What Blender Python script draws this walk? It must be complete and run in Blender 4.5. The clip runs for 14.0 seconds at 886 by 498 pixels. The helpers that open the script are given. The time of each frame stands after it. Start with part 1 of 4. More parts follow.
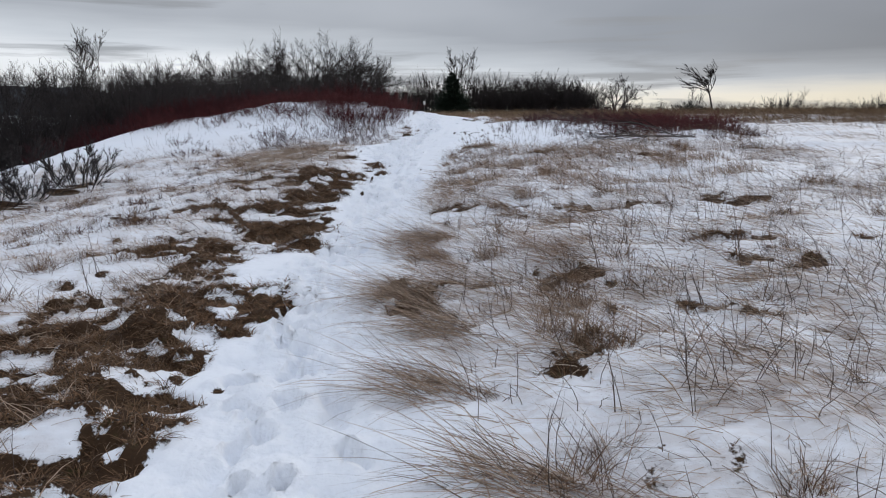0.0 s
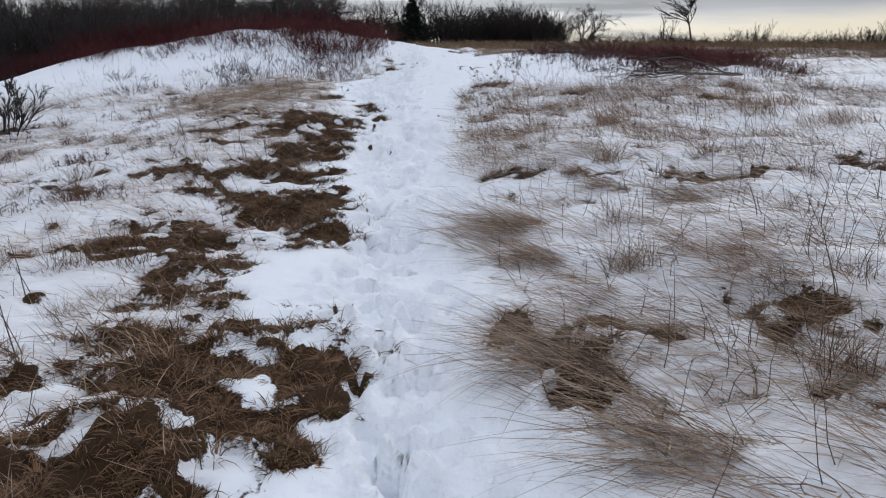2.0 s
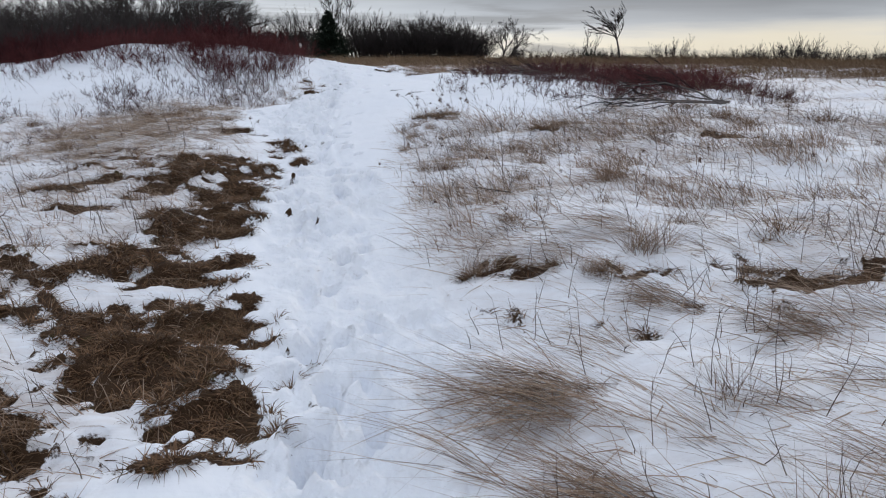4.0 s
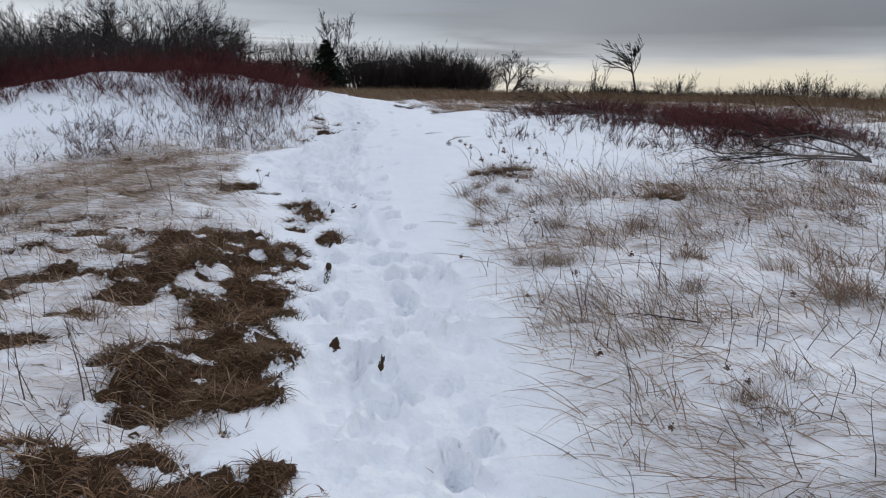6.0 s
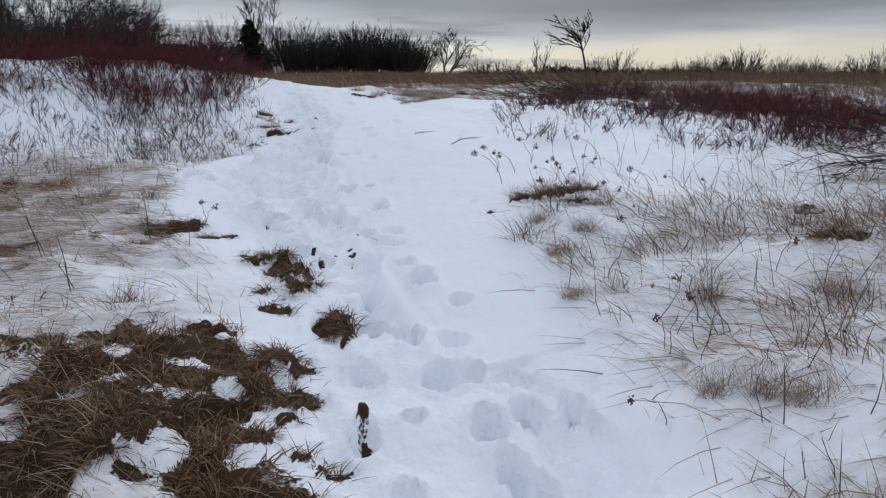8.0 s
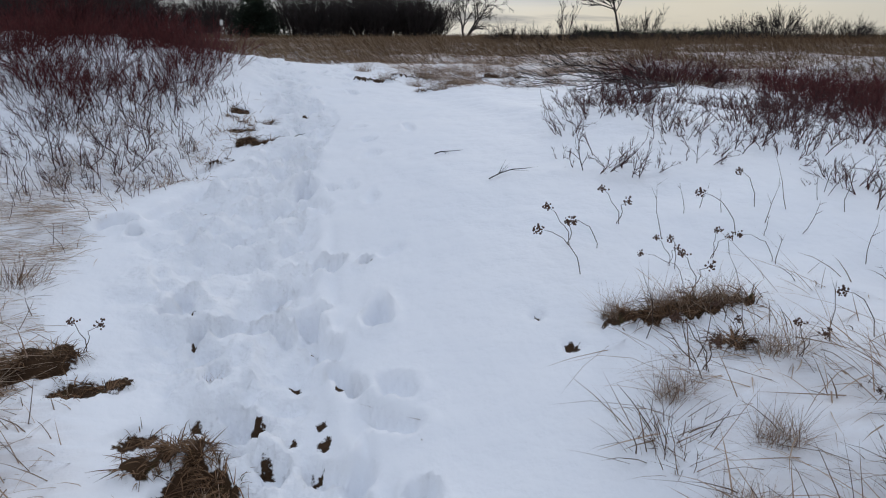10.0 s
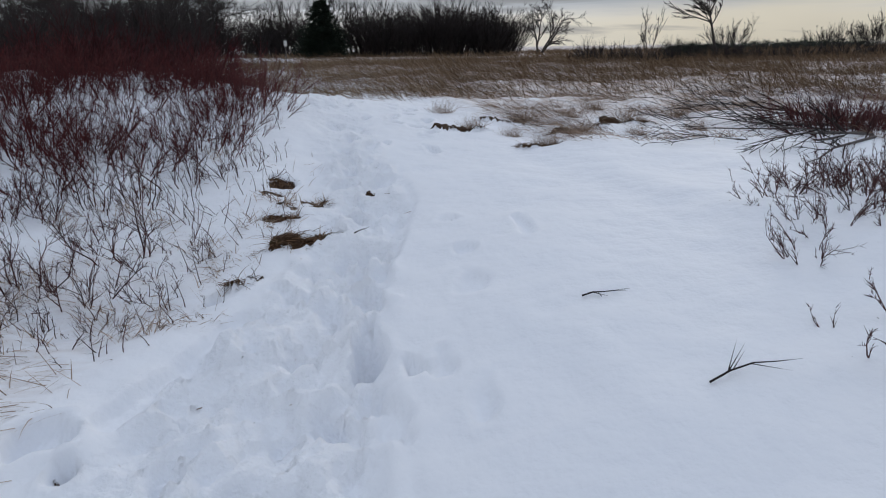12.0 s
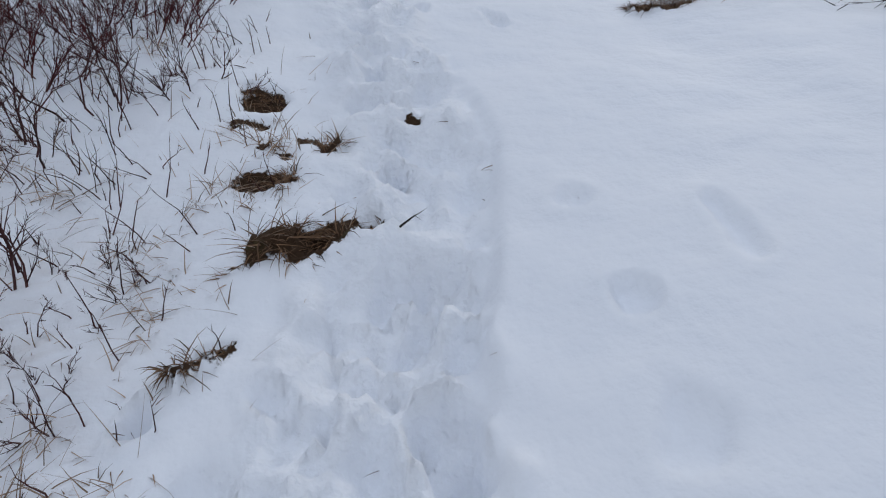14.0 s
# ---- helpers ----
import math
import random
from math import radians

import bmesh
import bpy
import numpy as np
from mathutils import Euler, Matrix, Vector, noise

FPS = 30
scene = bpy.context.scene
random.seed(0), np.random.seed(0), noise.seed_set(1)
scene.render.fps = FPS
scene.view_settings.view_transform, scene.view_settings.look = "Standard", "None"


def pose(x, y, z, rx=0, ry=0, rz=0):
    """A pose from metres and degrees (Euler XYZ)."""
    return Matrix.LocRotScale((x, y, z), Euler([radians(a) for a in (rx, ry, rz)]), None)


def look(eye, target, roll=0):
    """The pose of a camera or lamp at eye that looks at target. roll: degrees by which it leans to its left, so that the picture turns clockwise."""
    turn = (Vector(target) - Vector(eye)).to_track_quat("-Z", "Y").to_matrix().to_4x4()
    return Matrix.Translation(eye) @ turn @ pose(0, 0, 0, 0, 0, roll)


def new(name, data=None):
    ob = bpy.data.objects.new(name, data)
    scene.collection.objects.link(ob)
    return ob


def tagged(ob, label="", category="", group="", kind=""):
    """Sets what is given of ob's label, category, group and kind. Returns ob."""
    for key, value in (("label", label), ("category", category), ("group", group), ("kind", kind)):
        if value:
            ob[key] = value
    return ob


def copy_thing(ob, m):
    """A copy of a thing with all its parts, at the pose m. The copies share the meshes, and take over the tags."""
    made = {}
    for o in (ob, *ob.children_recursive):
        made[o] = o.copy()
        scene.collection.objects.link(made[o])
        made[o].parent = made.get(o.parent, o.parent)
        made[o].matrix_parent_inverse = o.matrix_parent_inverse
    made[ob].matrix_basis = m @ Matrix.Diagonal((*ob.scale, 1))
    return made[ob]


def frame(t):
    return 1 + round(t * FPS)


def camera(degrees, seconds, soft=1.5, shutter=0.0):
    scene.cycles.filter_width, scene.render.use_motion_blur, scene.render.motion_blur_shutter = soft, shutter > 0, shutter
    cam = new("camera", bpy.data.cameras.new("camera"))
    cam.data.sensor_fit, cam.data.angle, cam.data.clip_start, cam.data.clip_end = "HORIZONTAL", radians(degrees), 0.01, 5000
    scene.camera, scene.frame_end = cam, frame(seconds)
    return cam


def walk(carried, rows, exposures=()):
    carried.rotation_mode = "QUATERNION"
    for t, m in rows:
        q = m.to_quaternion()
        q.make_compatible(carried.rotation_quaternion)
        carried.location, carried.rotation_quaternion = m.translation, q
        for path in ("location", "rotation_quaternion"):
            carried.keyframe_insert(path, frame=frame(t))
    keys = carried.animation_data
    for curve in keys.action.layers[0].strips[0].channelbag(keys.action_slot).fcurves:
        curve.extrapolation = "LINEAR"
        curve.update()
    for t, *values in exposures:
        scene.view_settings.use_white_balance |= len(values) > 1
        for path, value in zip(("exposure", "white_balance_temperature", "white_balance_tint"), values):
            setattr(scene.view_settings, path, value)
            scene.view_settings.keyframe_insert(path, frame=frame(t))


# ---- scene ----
cam = camera(61.2, 14.0, soft=1.1)
METRES, EYE, TILT, LEAN, TURN = 17.2, 1.5, 4.0, -5.0, 0.0
ROWS = [
    (0.0, 0.0, 0.0, 0.0, -1.22, -13.74, 5.01),
    (0.5, -0.0185, 0.0303, -0.0002, 0.03, -15.38, 4.71),
    (1.0, -0.038, 0.0613, -0.0008, -1.05, -18.83, 2.7),
    (1.5, -0.0461, 0.096, -0.0026, -2.5, -19.09, 3.68),
    (2.0, -0.0542, 0.131, -0.0024, -5.29, -19.14, 4.31),
    (2.5, -0.0514, 0.165, -0.0073, -10.53, -19.79, 2.6),
    (3.0, -0.053, 0.2003, -0.0047, -10.41, -19.29, 3.2),
    (5.5, -0.0645, 0.3782, -0.0076, -13.72, -17.84, 3.91),
    (6.0, -0.0729, 0.4167, -0.0074, -12.32, -16.49, 2.77),
    (6.5, -0.0807, 0.4576, -0.0086, -10.48, -15.31, 4.39),
    (7.0, -0.0894, 0.491, -0.0067, -13.44, -15.94, 3.35),
    (7.5, -0.0824, 0.5254, -0.0093, -19.17, -17.67, 2.93),
    (8.0, -0.085, 0.5614, -0.0126, -18.2, -18.25, 3.45),
    (10.5, -0.0391, 0.73, -0.0104, -16.32, -21.53, 3.98),
    (11.0, -0.035, 0.7644, -0.0133, -13.54, -20.59, 4.63),
    (11.5, -0.0307, 0.8007, -0.0088, -11.28, -19.5, 5.74),
    (12.0, -0.029, 0.8351, -0.0077, -12.24, -20.02, 4.92),
    (12.5, -0.0233, 0.8731, -0.0084, -13.42, -19.05, 4.12),
    (13.0, -0.0267, 0.9084, -0.0067, -14.05, -18.72, 6.44),
    (13.5, -0.0214, 0.9383, -0.0113, -15.56, -22.09, 6.77),
    (14.0, -0.0235, 0.969, -0.0152, -12.48, -33.72, 6.29),
]
walk(cam, [(t, pose(0, 0, EYE, TILT, LEAN, TURN) @ pose(METRES * x, METRES * y, METRES * z, 90 + pitch, roll, yaw)) for t, x, y, z, yaw, pitch, roll in ROWS],
     exposures=[(0.0, -0.14, 6550, 10), (1.5, -0.13, 6570, 10), (3.0, -0.09, 6550, 10), (5.5, -0.2, 6540, 10), (7.5, -0.23, 6450, 10), (10.5, -0.41, 6380, 10), (12.5, -0.49, 6370, 10), (14.0, -0.5, 6360, 10)])


# ---- light ----
def nodes_of(tree):
    tree.nodes.clear()
    def add(kind, **sockets):
        n = tree.nodes.new(kind)
        for key, value in sockets.items():
            n.inputs[key.replace("_", " ")].default_value = value
        return n
    return add, tree.links.new


SUN_TURN, SUN_RISE = radians(32), radians(18)     # low sun behind cloud, ahead and to the right of the trail

world = bpy.data.worlds.new("overcast_sky")
world.use_nodes = True
scene.world = world
add, link = nodes_of(world.node_tree)


def ramp(stops, interpolation="LINEAR"):
    r = add("ShaderNodeValToRGB")
    r.color_ramp.interpolation = interpolation
    while len(r.color_ramp.elements) < len(stops):
        r.color_ramp.elements.new(0.5)
    for e, (at, col) in zip(r.color_ramp.elements, stops):
        e.position = at
        e.color = (*col, 1) if len(col) == 3 else col
    return r


def maths(op, a, b=None, clamp=False):
    n = add("ShaderNodeMath")
    n.operation, n.use_clamp = op, clamp
    for i, v in enumerate((a, b)):
        if v is None:
            continue
        if isinstance(v, (int, float)):
            n.inputs[i].default_value = v
        else:
            link(v, n.inputs[i])
    return n.outputs[0]


def blend(fac, a, b, mode="MIX"):
    n = add("ShaderNodeMix")
    n.data_type, n.blend_type = "RGBA", mode
    for i, v in ((0, fac), (6, a), (7, b)):
        if isinstance(v, (int, float)):
            n.inputs[i].default_value = v
        elif isinstance(v, tuple):
            n.inputs[i].default_value = (*v, 1)
        else:
            link(v, n.inputs[i])
    return n.outputs[2]


coord = add("ShaderNodeTexCoord").outputs["Generated"]
split = add("ShaderNodeSeparateXYZ")
link(coord, split.inputs[0])
rise = split.outputs["Z"]
# long flat streaks of cloud: noise stretched sideways
stretch = add("ShaderNodeMapping")
stretch.inputs["Scale"].default_value = (1.0, 1.0, 14.0)
link(coord, stretch.inputs["Vector"])
streak = add("ShaderNodeTexNoise", Scale=2.2, Detail=6.0, Roughness=0.55, Distortion=0.3)
link(stretch.outputs[0], streak.inputs["Vector"])
bulk = add("ShaderNodeTexNoise", Scale=1.6, Detail=4.0, Roughness=0.5)
stretch_bulk = add("ShaderNodeMapping")
stretch_bulk.inputs["Scale"].default_value = (1.0, 1.0, 3.0)
link(coord, stretch_bulk.inputs["Vector"])
link(stretch_bulk.outputs[0], bulk.inputs["Vector"])
facing = add("ShaderNodeVectorMath")
facing.operation = "DOT_PRODUCT"
facing.inputs[1].default_value = (math.sin(SUN_TURN), math.cos(SUN_TURN), 0)
link(coord, facing.inputs[0])
averted = maths("SUBTRACT", 1.0, maths("POWER", maths("MAXIMUM", facing.outputs["Value"], 0.0), 4.0))
uneven = maths("ADD", rise, maths("MULTIPLY", maths("SUBTRACT", streak.outputs["Fac"], 0.5), 0.05))
cloud = ramp([(0.0, (1.10, 1.14, 1.18)), (0.028, (1.15, 1.20, 1.26)), (0.052, (0.64, 0.71, 0.80)), (0.082, (0.29, 0.335, 0.41)),
              (0.22, (0.30, 0.35, 0.44)), (0.38, (0.55, 0.61, 0.74)), (0.62, (1.05, 1.16, 1.38)), (1.0, (1.25, 1.38, 1.62))])
# away from the sun the bright gap reaches higher
link(maths("SUBTRACT", uneven, maths("MULTIPLY", averted, 0.05)), cloud.inputs[0])
# towards the sun the gap over the horizon is creamy; away from it white
sunward = maths("POWER", maths("MAXIMUM", facing.outputs["Value"], 0.0), 6.0)
low = ramp([(0.0, (1, 1, 1)), (0.024, (1, 1, 1)), (0.054, (0, 0, 0))], "EASE")
link(uneven, low.inputs[0])
cream = maths("MULTIPLY", sunward, low.outputs[0])
sky_col = blend(maths("MULTIPLY", cream, 0.85), cloud.outputs[0], (1.40, 1.29, 1.02))
# away from the sun the upper cloud is paler
gloom = add("ShaderNodeVectorMath")
gloom.operation = "DOT_PRODUCT"
gloom.inputs[1].default_value = (math.sin(SUN_TURN + 0.35), math.cos(SUN_TURN + 0.35), 0)
link(coord, gloom.inputs[0])
pale = maths("MULTIPLY", maths("SUBTRACT", 1.0, maths("POWER", maths("MAXIMUM", gloom.outputs["Value"], 0.0), 3.0)), 0.75)
sky_col = blend(pale, sky_col, blend(1.0, sky_col, (0.62, 0.64, 0.67), "ADD"))
dark_streak = ramp([(0.53, (0, 0, 0)), (0.61, (1, 1, 1))])
link(streak.outputs["Fac"], dark_streak.inputs[0])
sky_col = blend(maths("MULTIPLY", dark_streak.outputs[0], 0.7), sky_col, (0.50, 0.53, 0.58), "DARKEN")
mottle = ramp([(0.3, (0.74, 0.76, 0.78)), (0.7, (1.18, 1.17, 1.16))])
link(bulk.outputs["Fac"], mottle.inputs[0])
sky_col = blend(1.0, sky_col, mottle.outputs[0], "MULTIPLY")
clear = add("ShaderNodeTexSky")
clear.sky_type, clear.sun_disc = "NISHITA", False
clear.sun_elevation, clear.sun_rotation = SUN_RISE, SUN_TURN
clear_bg = add("ShaderNodeBackground", Strength=0.06)
link(clear.outputs[0], clear_bg.inputs["Color"])
cloud_bg = add("ShaderNodeBackground", Strength=0.62)
link(sky_col, cloud_bg.inputs["Color"])
cover = add("ShaderNodeMixShader", Fac=0.975)
link(clear_bg.outputs[0], cover.inputs[1])
link(cloud_bg.outputs[0], cover.inputs[2])
out = add("ShaderNodeOutputWorld")
link(cover.outputs[0], out.inputs[0])

sun = new("sun", bpy.data.lights.new("sun", "SUN"))
sun.data.energy, sun.data.angle, sun.data.color = 0.85, radians(18), (1.0, 0.93, 0.82)
sun.matrix_world = look((math.sin(SUN_TURN) * 50, math.cos(SUN_TURN) * 50, 50 * math.tan(SUN_RISE)), (0, 0, 0))


# ---- materials ----
def material(name):
    global add, link
    m = bpy.data.materials.new(name)
    m.use_nodes = True
    add, link = nodes_of(m.node_tree)
    shader = add("ShaderNodeBsdfPrincipled")
    o = add("ShaderNodeOutputMaterial")
    link(shader.outputs[0], o.inputs[0])
    return m, shader


def noise_tex(scale, detail=4.0, rough=0.55, stretch=(1, 1, 1)):
    mp = add("ShaderNodeMapping")
    mp.inputs["Scale"].default_value = stretch
    link(add("ShaderNodeTexCoord").outputs["Object"], mp.inputs["Vector"])
    n = add("ShaderNodeTexNoise", Scale=scale, Detail=detail, Roughness=rough)
    link(mp.outputs[0], n.inputs["Vector"])
    return n.outputs["Fac"]


def bumped(shader, heights, strength=0.4, distance=0.02):
    b = add("ShaderNodeBump", Strength=strength, Distance=distance)
    link(heights, b.inputs["Height"])
    link(b.outputs[0], shader.inputs["Normal"])


def ground_material():
    m, s = material("snow_and_bare_earth")
    bare = add("ShaderNodeAttribute")
    bare.attribute_name = "bare"
    thin = add("ShaderNodeAttribute")
    thin.attribute_name = "thin"
    fine, mid, big = noise_tex(55), noise_tex(9), noise_tex(1.1)
    snow = blend(big, (0.80, 0.84, 0.91), (0.88, 0.90, 0.94))
    snow = blend(maths("MULTIPLY", mid, 0.25), snow, (0.93, 0.94, 0.96))
    crumbs = ramp([(0.30, (0, 0, 0)), (0.60, (1, 1, 1))])
    link(noise_tex(16, 5.0, 0.6, (0.3, 1, 1)), crumbs.inputs[0])
    tan = blend(mid, (0.30, 0.205, 0.15), (0.56, 0.46, 0.39))
    snow = blend(maths("MULTIPLY", maths("MULTIPLY", thin.outputs["Fac"], crumbs.outputs[0]), 0.64), snow, tan)
    litter = blend(fine, (0.018, 0.011, 0.007), (0.080, 0.044, 0.024))
    litter = blend(maths("MULTIPLY", big, 0.6), litter, blend(mid, (0.016, 0.010, 0.006), (0.085, 0.048, 0.022)))
    moss = ramp([(0.62, (0, 0, 0)), (0.72, (1, 1, 1))])
    link(mid, moss.inputs[0])
    litter = blend(maths("MULTIPLY", moss.outputs[0], 0.5), litter, (0.055, 0.060, 0.022))
    edge = maths("ADD", bare.outputs["Fac"], maths("MULTIPLY", maths("SUBTRACT", fine, 0.5), 0.8))
    edge = maths("ADD", edge, maths("MULTIPLY", maths("SUBTRACT", mid, 0.5), 0.5))
    cut = ramp([(0.42, (0, 0, 0)), (0.56, (1, 1, 1))])
    link(edge, cut.inputs[0])
    link(blend(cut.outputs[0], snow, litter), s.inputs["Base Color"])
    link(maths("ADD", 0.72, maths("MULTIPLY", cut.outputs[0], 0.2)), s.inputs["Roughness"])
    s.inputs["Specular IOR Level"].default_value = 0.15
    trod = add("ShaderNodeAttribute")
    trod.attribute_name = "trod"
    crumble = maths("MULTIPLY", maths("ADD", noise_tex(24, 3.0, 0.5), noise_tex(11, 2.0, 0.5)), maths("MULTIPLY", trod.outputs["Fac"], 1.6))
    rough = maths("MULTIPLY", fine, maths("ADD", 0.04, maths("MULTIPLY", maths("MAXIMUM", thin.outputs["Fac"], cut.outputs[0]), 0.5)))
    bumped(s, maths("ADD", maths("ADD", rough, mid), crumble), 0.4, 0.035)
    return m


def strand_material(name, dark, pale, rough=0.75, patch=None):
    """Grass or twigs: each blade has its own shade between dark and pale, uneven along its length."""
    m, s = material(name)
    shade = add("ShaderNodeNewGeometry").outputs["Random Per Island"]
    col = blend(shade, dark, pale)
    col = blend(maths("MULTIPLY", noise_tex(14), 0.35), col, tuple(0.5 * c for c in dark))
    if patch:
        spot = ramp([(0.48, (0, 0, 0)), (0.62, (1, 1, 1))])
        link(noise_tex(1.7), spot.inputs[0])
        col = blend(maths("MULTIPLY", spot.outputs[0], 0.6), col, patch)
    link(col, s.inputs["Base Color"])
    s.inputs["Roughness"].default_value = rough
    s.inputs["Specular IOR Level"].default_value = 0.2
    return m


def bark_material(name, dark, pale, scale=30):
    m, s = material(name)
    grain = noise_tex(scale, 5.0, 0.6, (1, 1, 0.25))
    vary = add("ShaderNodeObjectInfo").outputs["Random"]
    col = blend(grain, dark, pale)
    col = blend(maths("MULTIPLY", vary, 0.3), col, tuple(0.6 * c for c in dark))
    link(col, s.inputs["Base Color"])
    s.inputs["Roughness"].default_value = 0.85
    bumped(s, grain, 0.4, 0.01)
    return m


GROUND = ground_material()
STRAW = strand_material("bleached_straw", (0.27, 0.195, 0.14), (0.64, 0.53, 0.43), patch=(0.38, 0.27, 0.195))
TAN = strand_material("wind_combed_dead_grass", (0.085, 0.052, 0.036), (0.60, 0.45, 0.335), patch=(0.30, 0.195, 0.135))
MAT = strand_material("matted_brown_grass", (0.036, 0.018, 0.010), (0.33, 0.19, 0.105), patch=(0.13, 0.078, 0.042))
FIELD = strand_material("far_meadow_grass", (0.10, 0.064, 0.038), (0.32, 0.22, 0.13), patch=(0.15, 0.094, 0.055))
STEM = strand_material("dead_weed_stem", (0.06, 0.042, 0.034), (0.17, 0.125, 0.10))
RED = strand_material("red_shrub_twig", (0.036, 0.009, 0.010), (0.155, 0.034, 0.033))
RED_DEEP = strand_material("deep_red_shrub_twig", (0.020, 0.004, 0.006), (0.085, 0.014, 0.017))
RED_DARK = strand_material("dark_red_shrub_stem", (0.036, 0.016, 0.017), (0.12, 0.050, 0.047))
TWIG = strand_material("grey_brown_twig", (0.012, 0.010, 0.010), (0.040, 0.031, 0.029))
BARK = bark_material("grey_bark", (0.022, 0.018, 0.016), (0.070, 0.060, 0.055))
WEATHERED = bark_material("weathered_dead_wood", (0.05, 0.042, 0.040), (0.17, 0.15, 0.14), 45)
NEEDLE = strand_material("spruce_needles", (0.006, 0.012, 0.008), (0.020, 0.034, 0.020))
SEED = bark_material("dried_seed_head", (0.045, 0.022, 0.014), (0.16, 0.085, 0.055), 120)
WHITE = bark_material("white_painted_marker", (0.62, 0.62, 0.60), (0.80, 0.80, 0.78), 12)
FAR_WOOD = bark_material("far_wooded_shore", (0.020, 0.026, 0.034), (0.045, 0.052, 0.062), 0.08)


# ---- mesh builders ----
def mesh_of(name, verts, tris, mat, smooth=False):
    me = bpy.data.meshes.new(name)
    verts, tris = np.ascontiguousarray(verts, np.float32), np.ascontiguousarray(tris, np.int32)
    me.vertices.add(len(verts))
    me.vertices.foreach_set("co", verts.ravel())
    me.loops.add(tris.size)
    me.loops.foreach_set("vertex_index", tris.ravel())
    me.polygons.add(len(tris))
    me.polygons.foreach_set("loop_start", np.arange(0, tris.size, 3, dtype=np.int32))
    me.update(calc_edges=True)
    me.validate()
    if smooth:
        me.shade_smooth()
    me.materials.append(mat)
    return me


def part(name, me, parent=None, label=""):
    ob = new(name, me)
    if parent is not None:
        ob.parent = parent
    return tagged(ob, label)


def joined(*pieces):
    vs, ts, n = [], [], 0
    for v, t in pieces:
        vs.append(v), ts.append(t + n)
        n += len(v)
    return np.concatenate(vs), np.concatenate(ts)


def blades(base, heading, length, lift, droop, width, rng):
    """Curved tapering grass blades. lift: how steeply they leave the ground (0 to 1); droop: how far the tips fall back."""
    n = len(base)
    s = np.array([0.0, 0.33, 0.68, 1.0])
    out_h = np.stack([np.cos(heading), np.sin(heading), np.zeros(n)], 1)
    side = np.stack([-np.sin(heading), np.cos(heading), np.zeros(n)], 1)
    reach = np.sqrt(np.clip(1 - lift ** 2, 0.05, 1))
    along = length[:, None] * (reach[:, None] * s + 0.25 * (droop * lift)[:, None] * s ** 2)
    up = length[:, None] * (lift[:, None] * s - droop[:, None] * s ** 2)
    sway = (rng.normal(0, 0.10, n) * length)[:, None] * s ** 2
    mid = base[:, None, :] + along[..., None] * out_h[:, None, :] + sway[..., None] * side[:, None, :]
    mid[..., 2] += up
    tilt = rng.uniform(-0.9, 0.9, n)
    across = side * np.cos(tilt)[:, None] + np.array([0, 0, 1.0]) * np.sin(tilt)[:, None]
    w = (width[:, None] * np.array([1.0, 0.85, 0.55]))[..., None] * across[:, None, :] * 0.5
    verts = np.concatenate([np.stack([mid[:, :3] - w, mid[:, :3] + w], 2).reshape(n, 6, 3), mid[:, 3:4]], 1).reshape(-1, 3)
    f = np.array([[0, 1, 3], [0, 3, 2], [2, 3, 5], [2, 5, 4], [4, 5, 6]])
    tris = (np.arange(n)[:, None, None] * 7 + f).reshape(-1, 3)
    return verts, tris


def tubes(lines, radii, sides=3):
    """Tapered tubes along lines, an array (n, k, 3), with radii (n, k)."""
    n, k, _ = lines.shape
    d = lines[:, -1] - lines[:, 0]
    d /= np.linalg.norm(d, axis=1, keepdims=True) + 1e-9
    ref = np.where(np.abs(d[:, 2:3]) > 0.8, [[1.0, 0, 0]], [[0, 0, 1.0]])
    u = np.cross(d, ref)
    u /= np.linalg.norm(u, axis=1, keepdims=True) + 1e-9
    v = np.cross(d, u)
    a = np.arange(sides) * 2 * math.pi / sides
    ring = np.cos(a)[:, None] * u[:, None, :] + np.sin(a)[:, None] * v[:, None, :]
    rings = (lines[:, :-1, None, :] + radii[:, :-1, None, None] * ring[:, None, :, :]).reshape(n, -1, 3)
    verts = np.concatenate([rings, lines[:, -1:]], 1).reshape(-1, 3)      # each tube ends in a point
    f = []
    for j in range(k - 2):
        for i in range(sides):
            p, q = j * sides + i, j * sides + (i + 1) % sides
            f += [[p, q, q + sides], [p, q + sides, p + sides]]
    top = (k - 2) * sides
    f += [[top + i, top + (i + 1) % sides, top + sides] for i in range(sides)]
    tris = (np.arange(n)[:, None, None] * ((k - 1) * sides + 1) + np.array(f)).reshape(-1, 3)
    return verts, tris


def unit(v):
    return v / (np.linalg.norm(v, axis=-1, keepdims=True) + 1e-9)


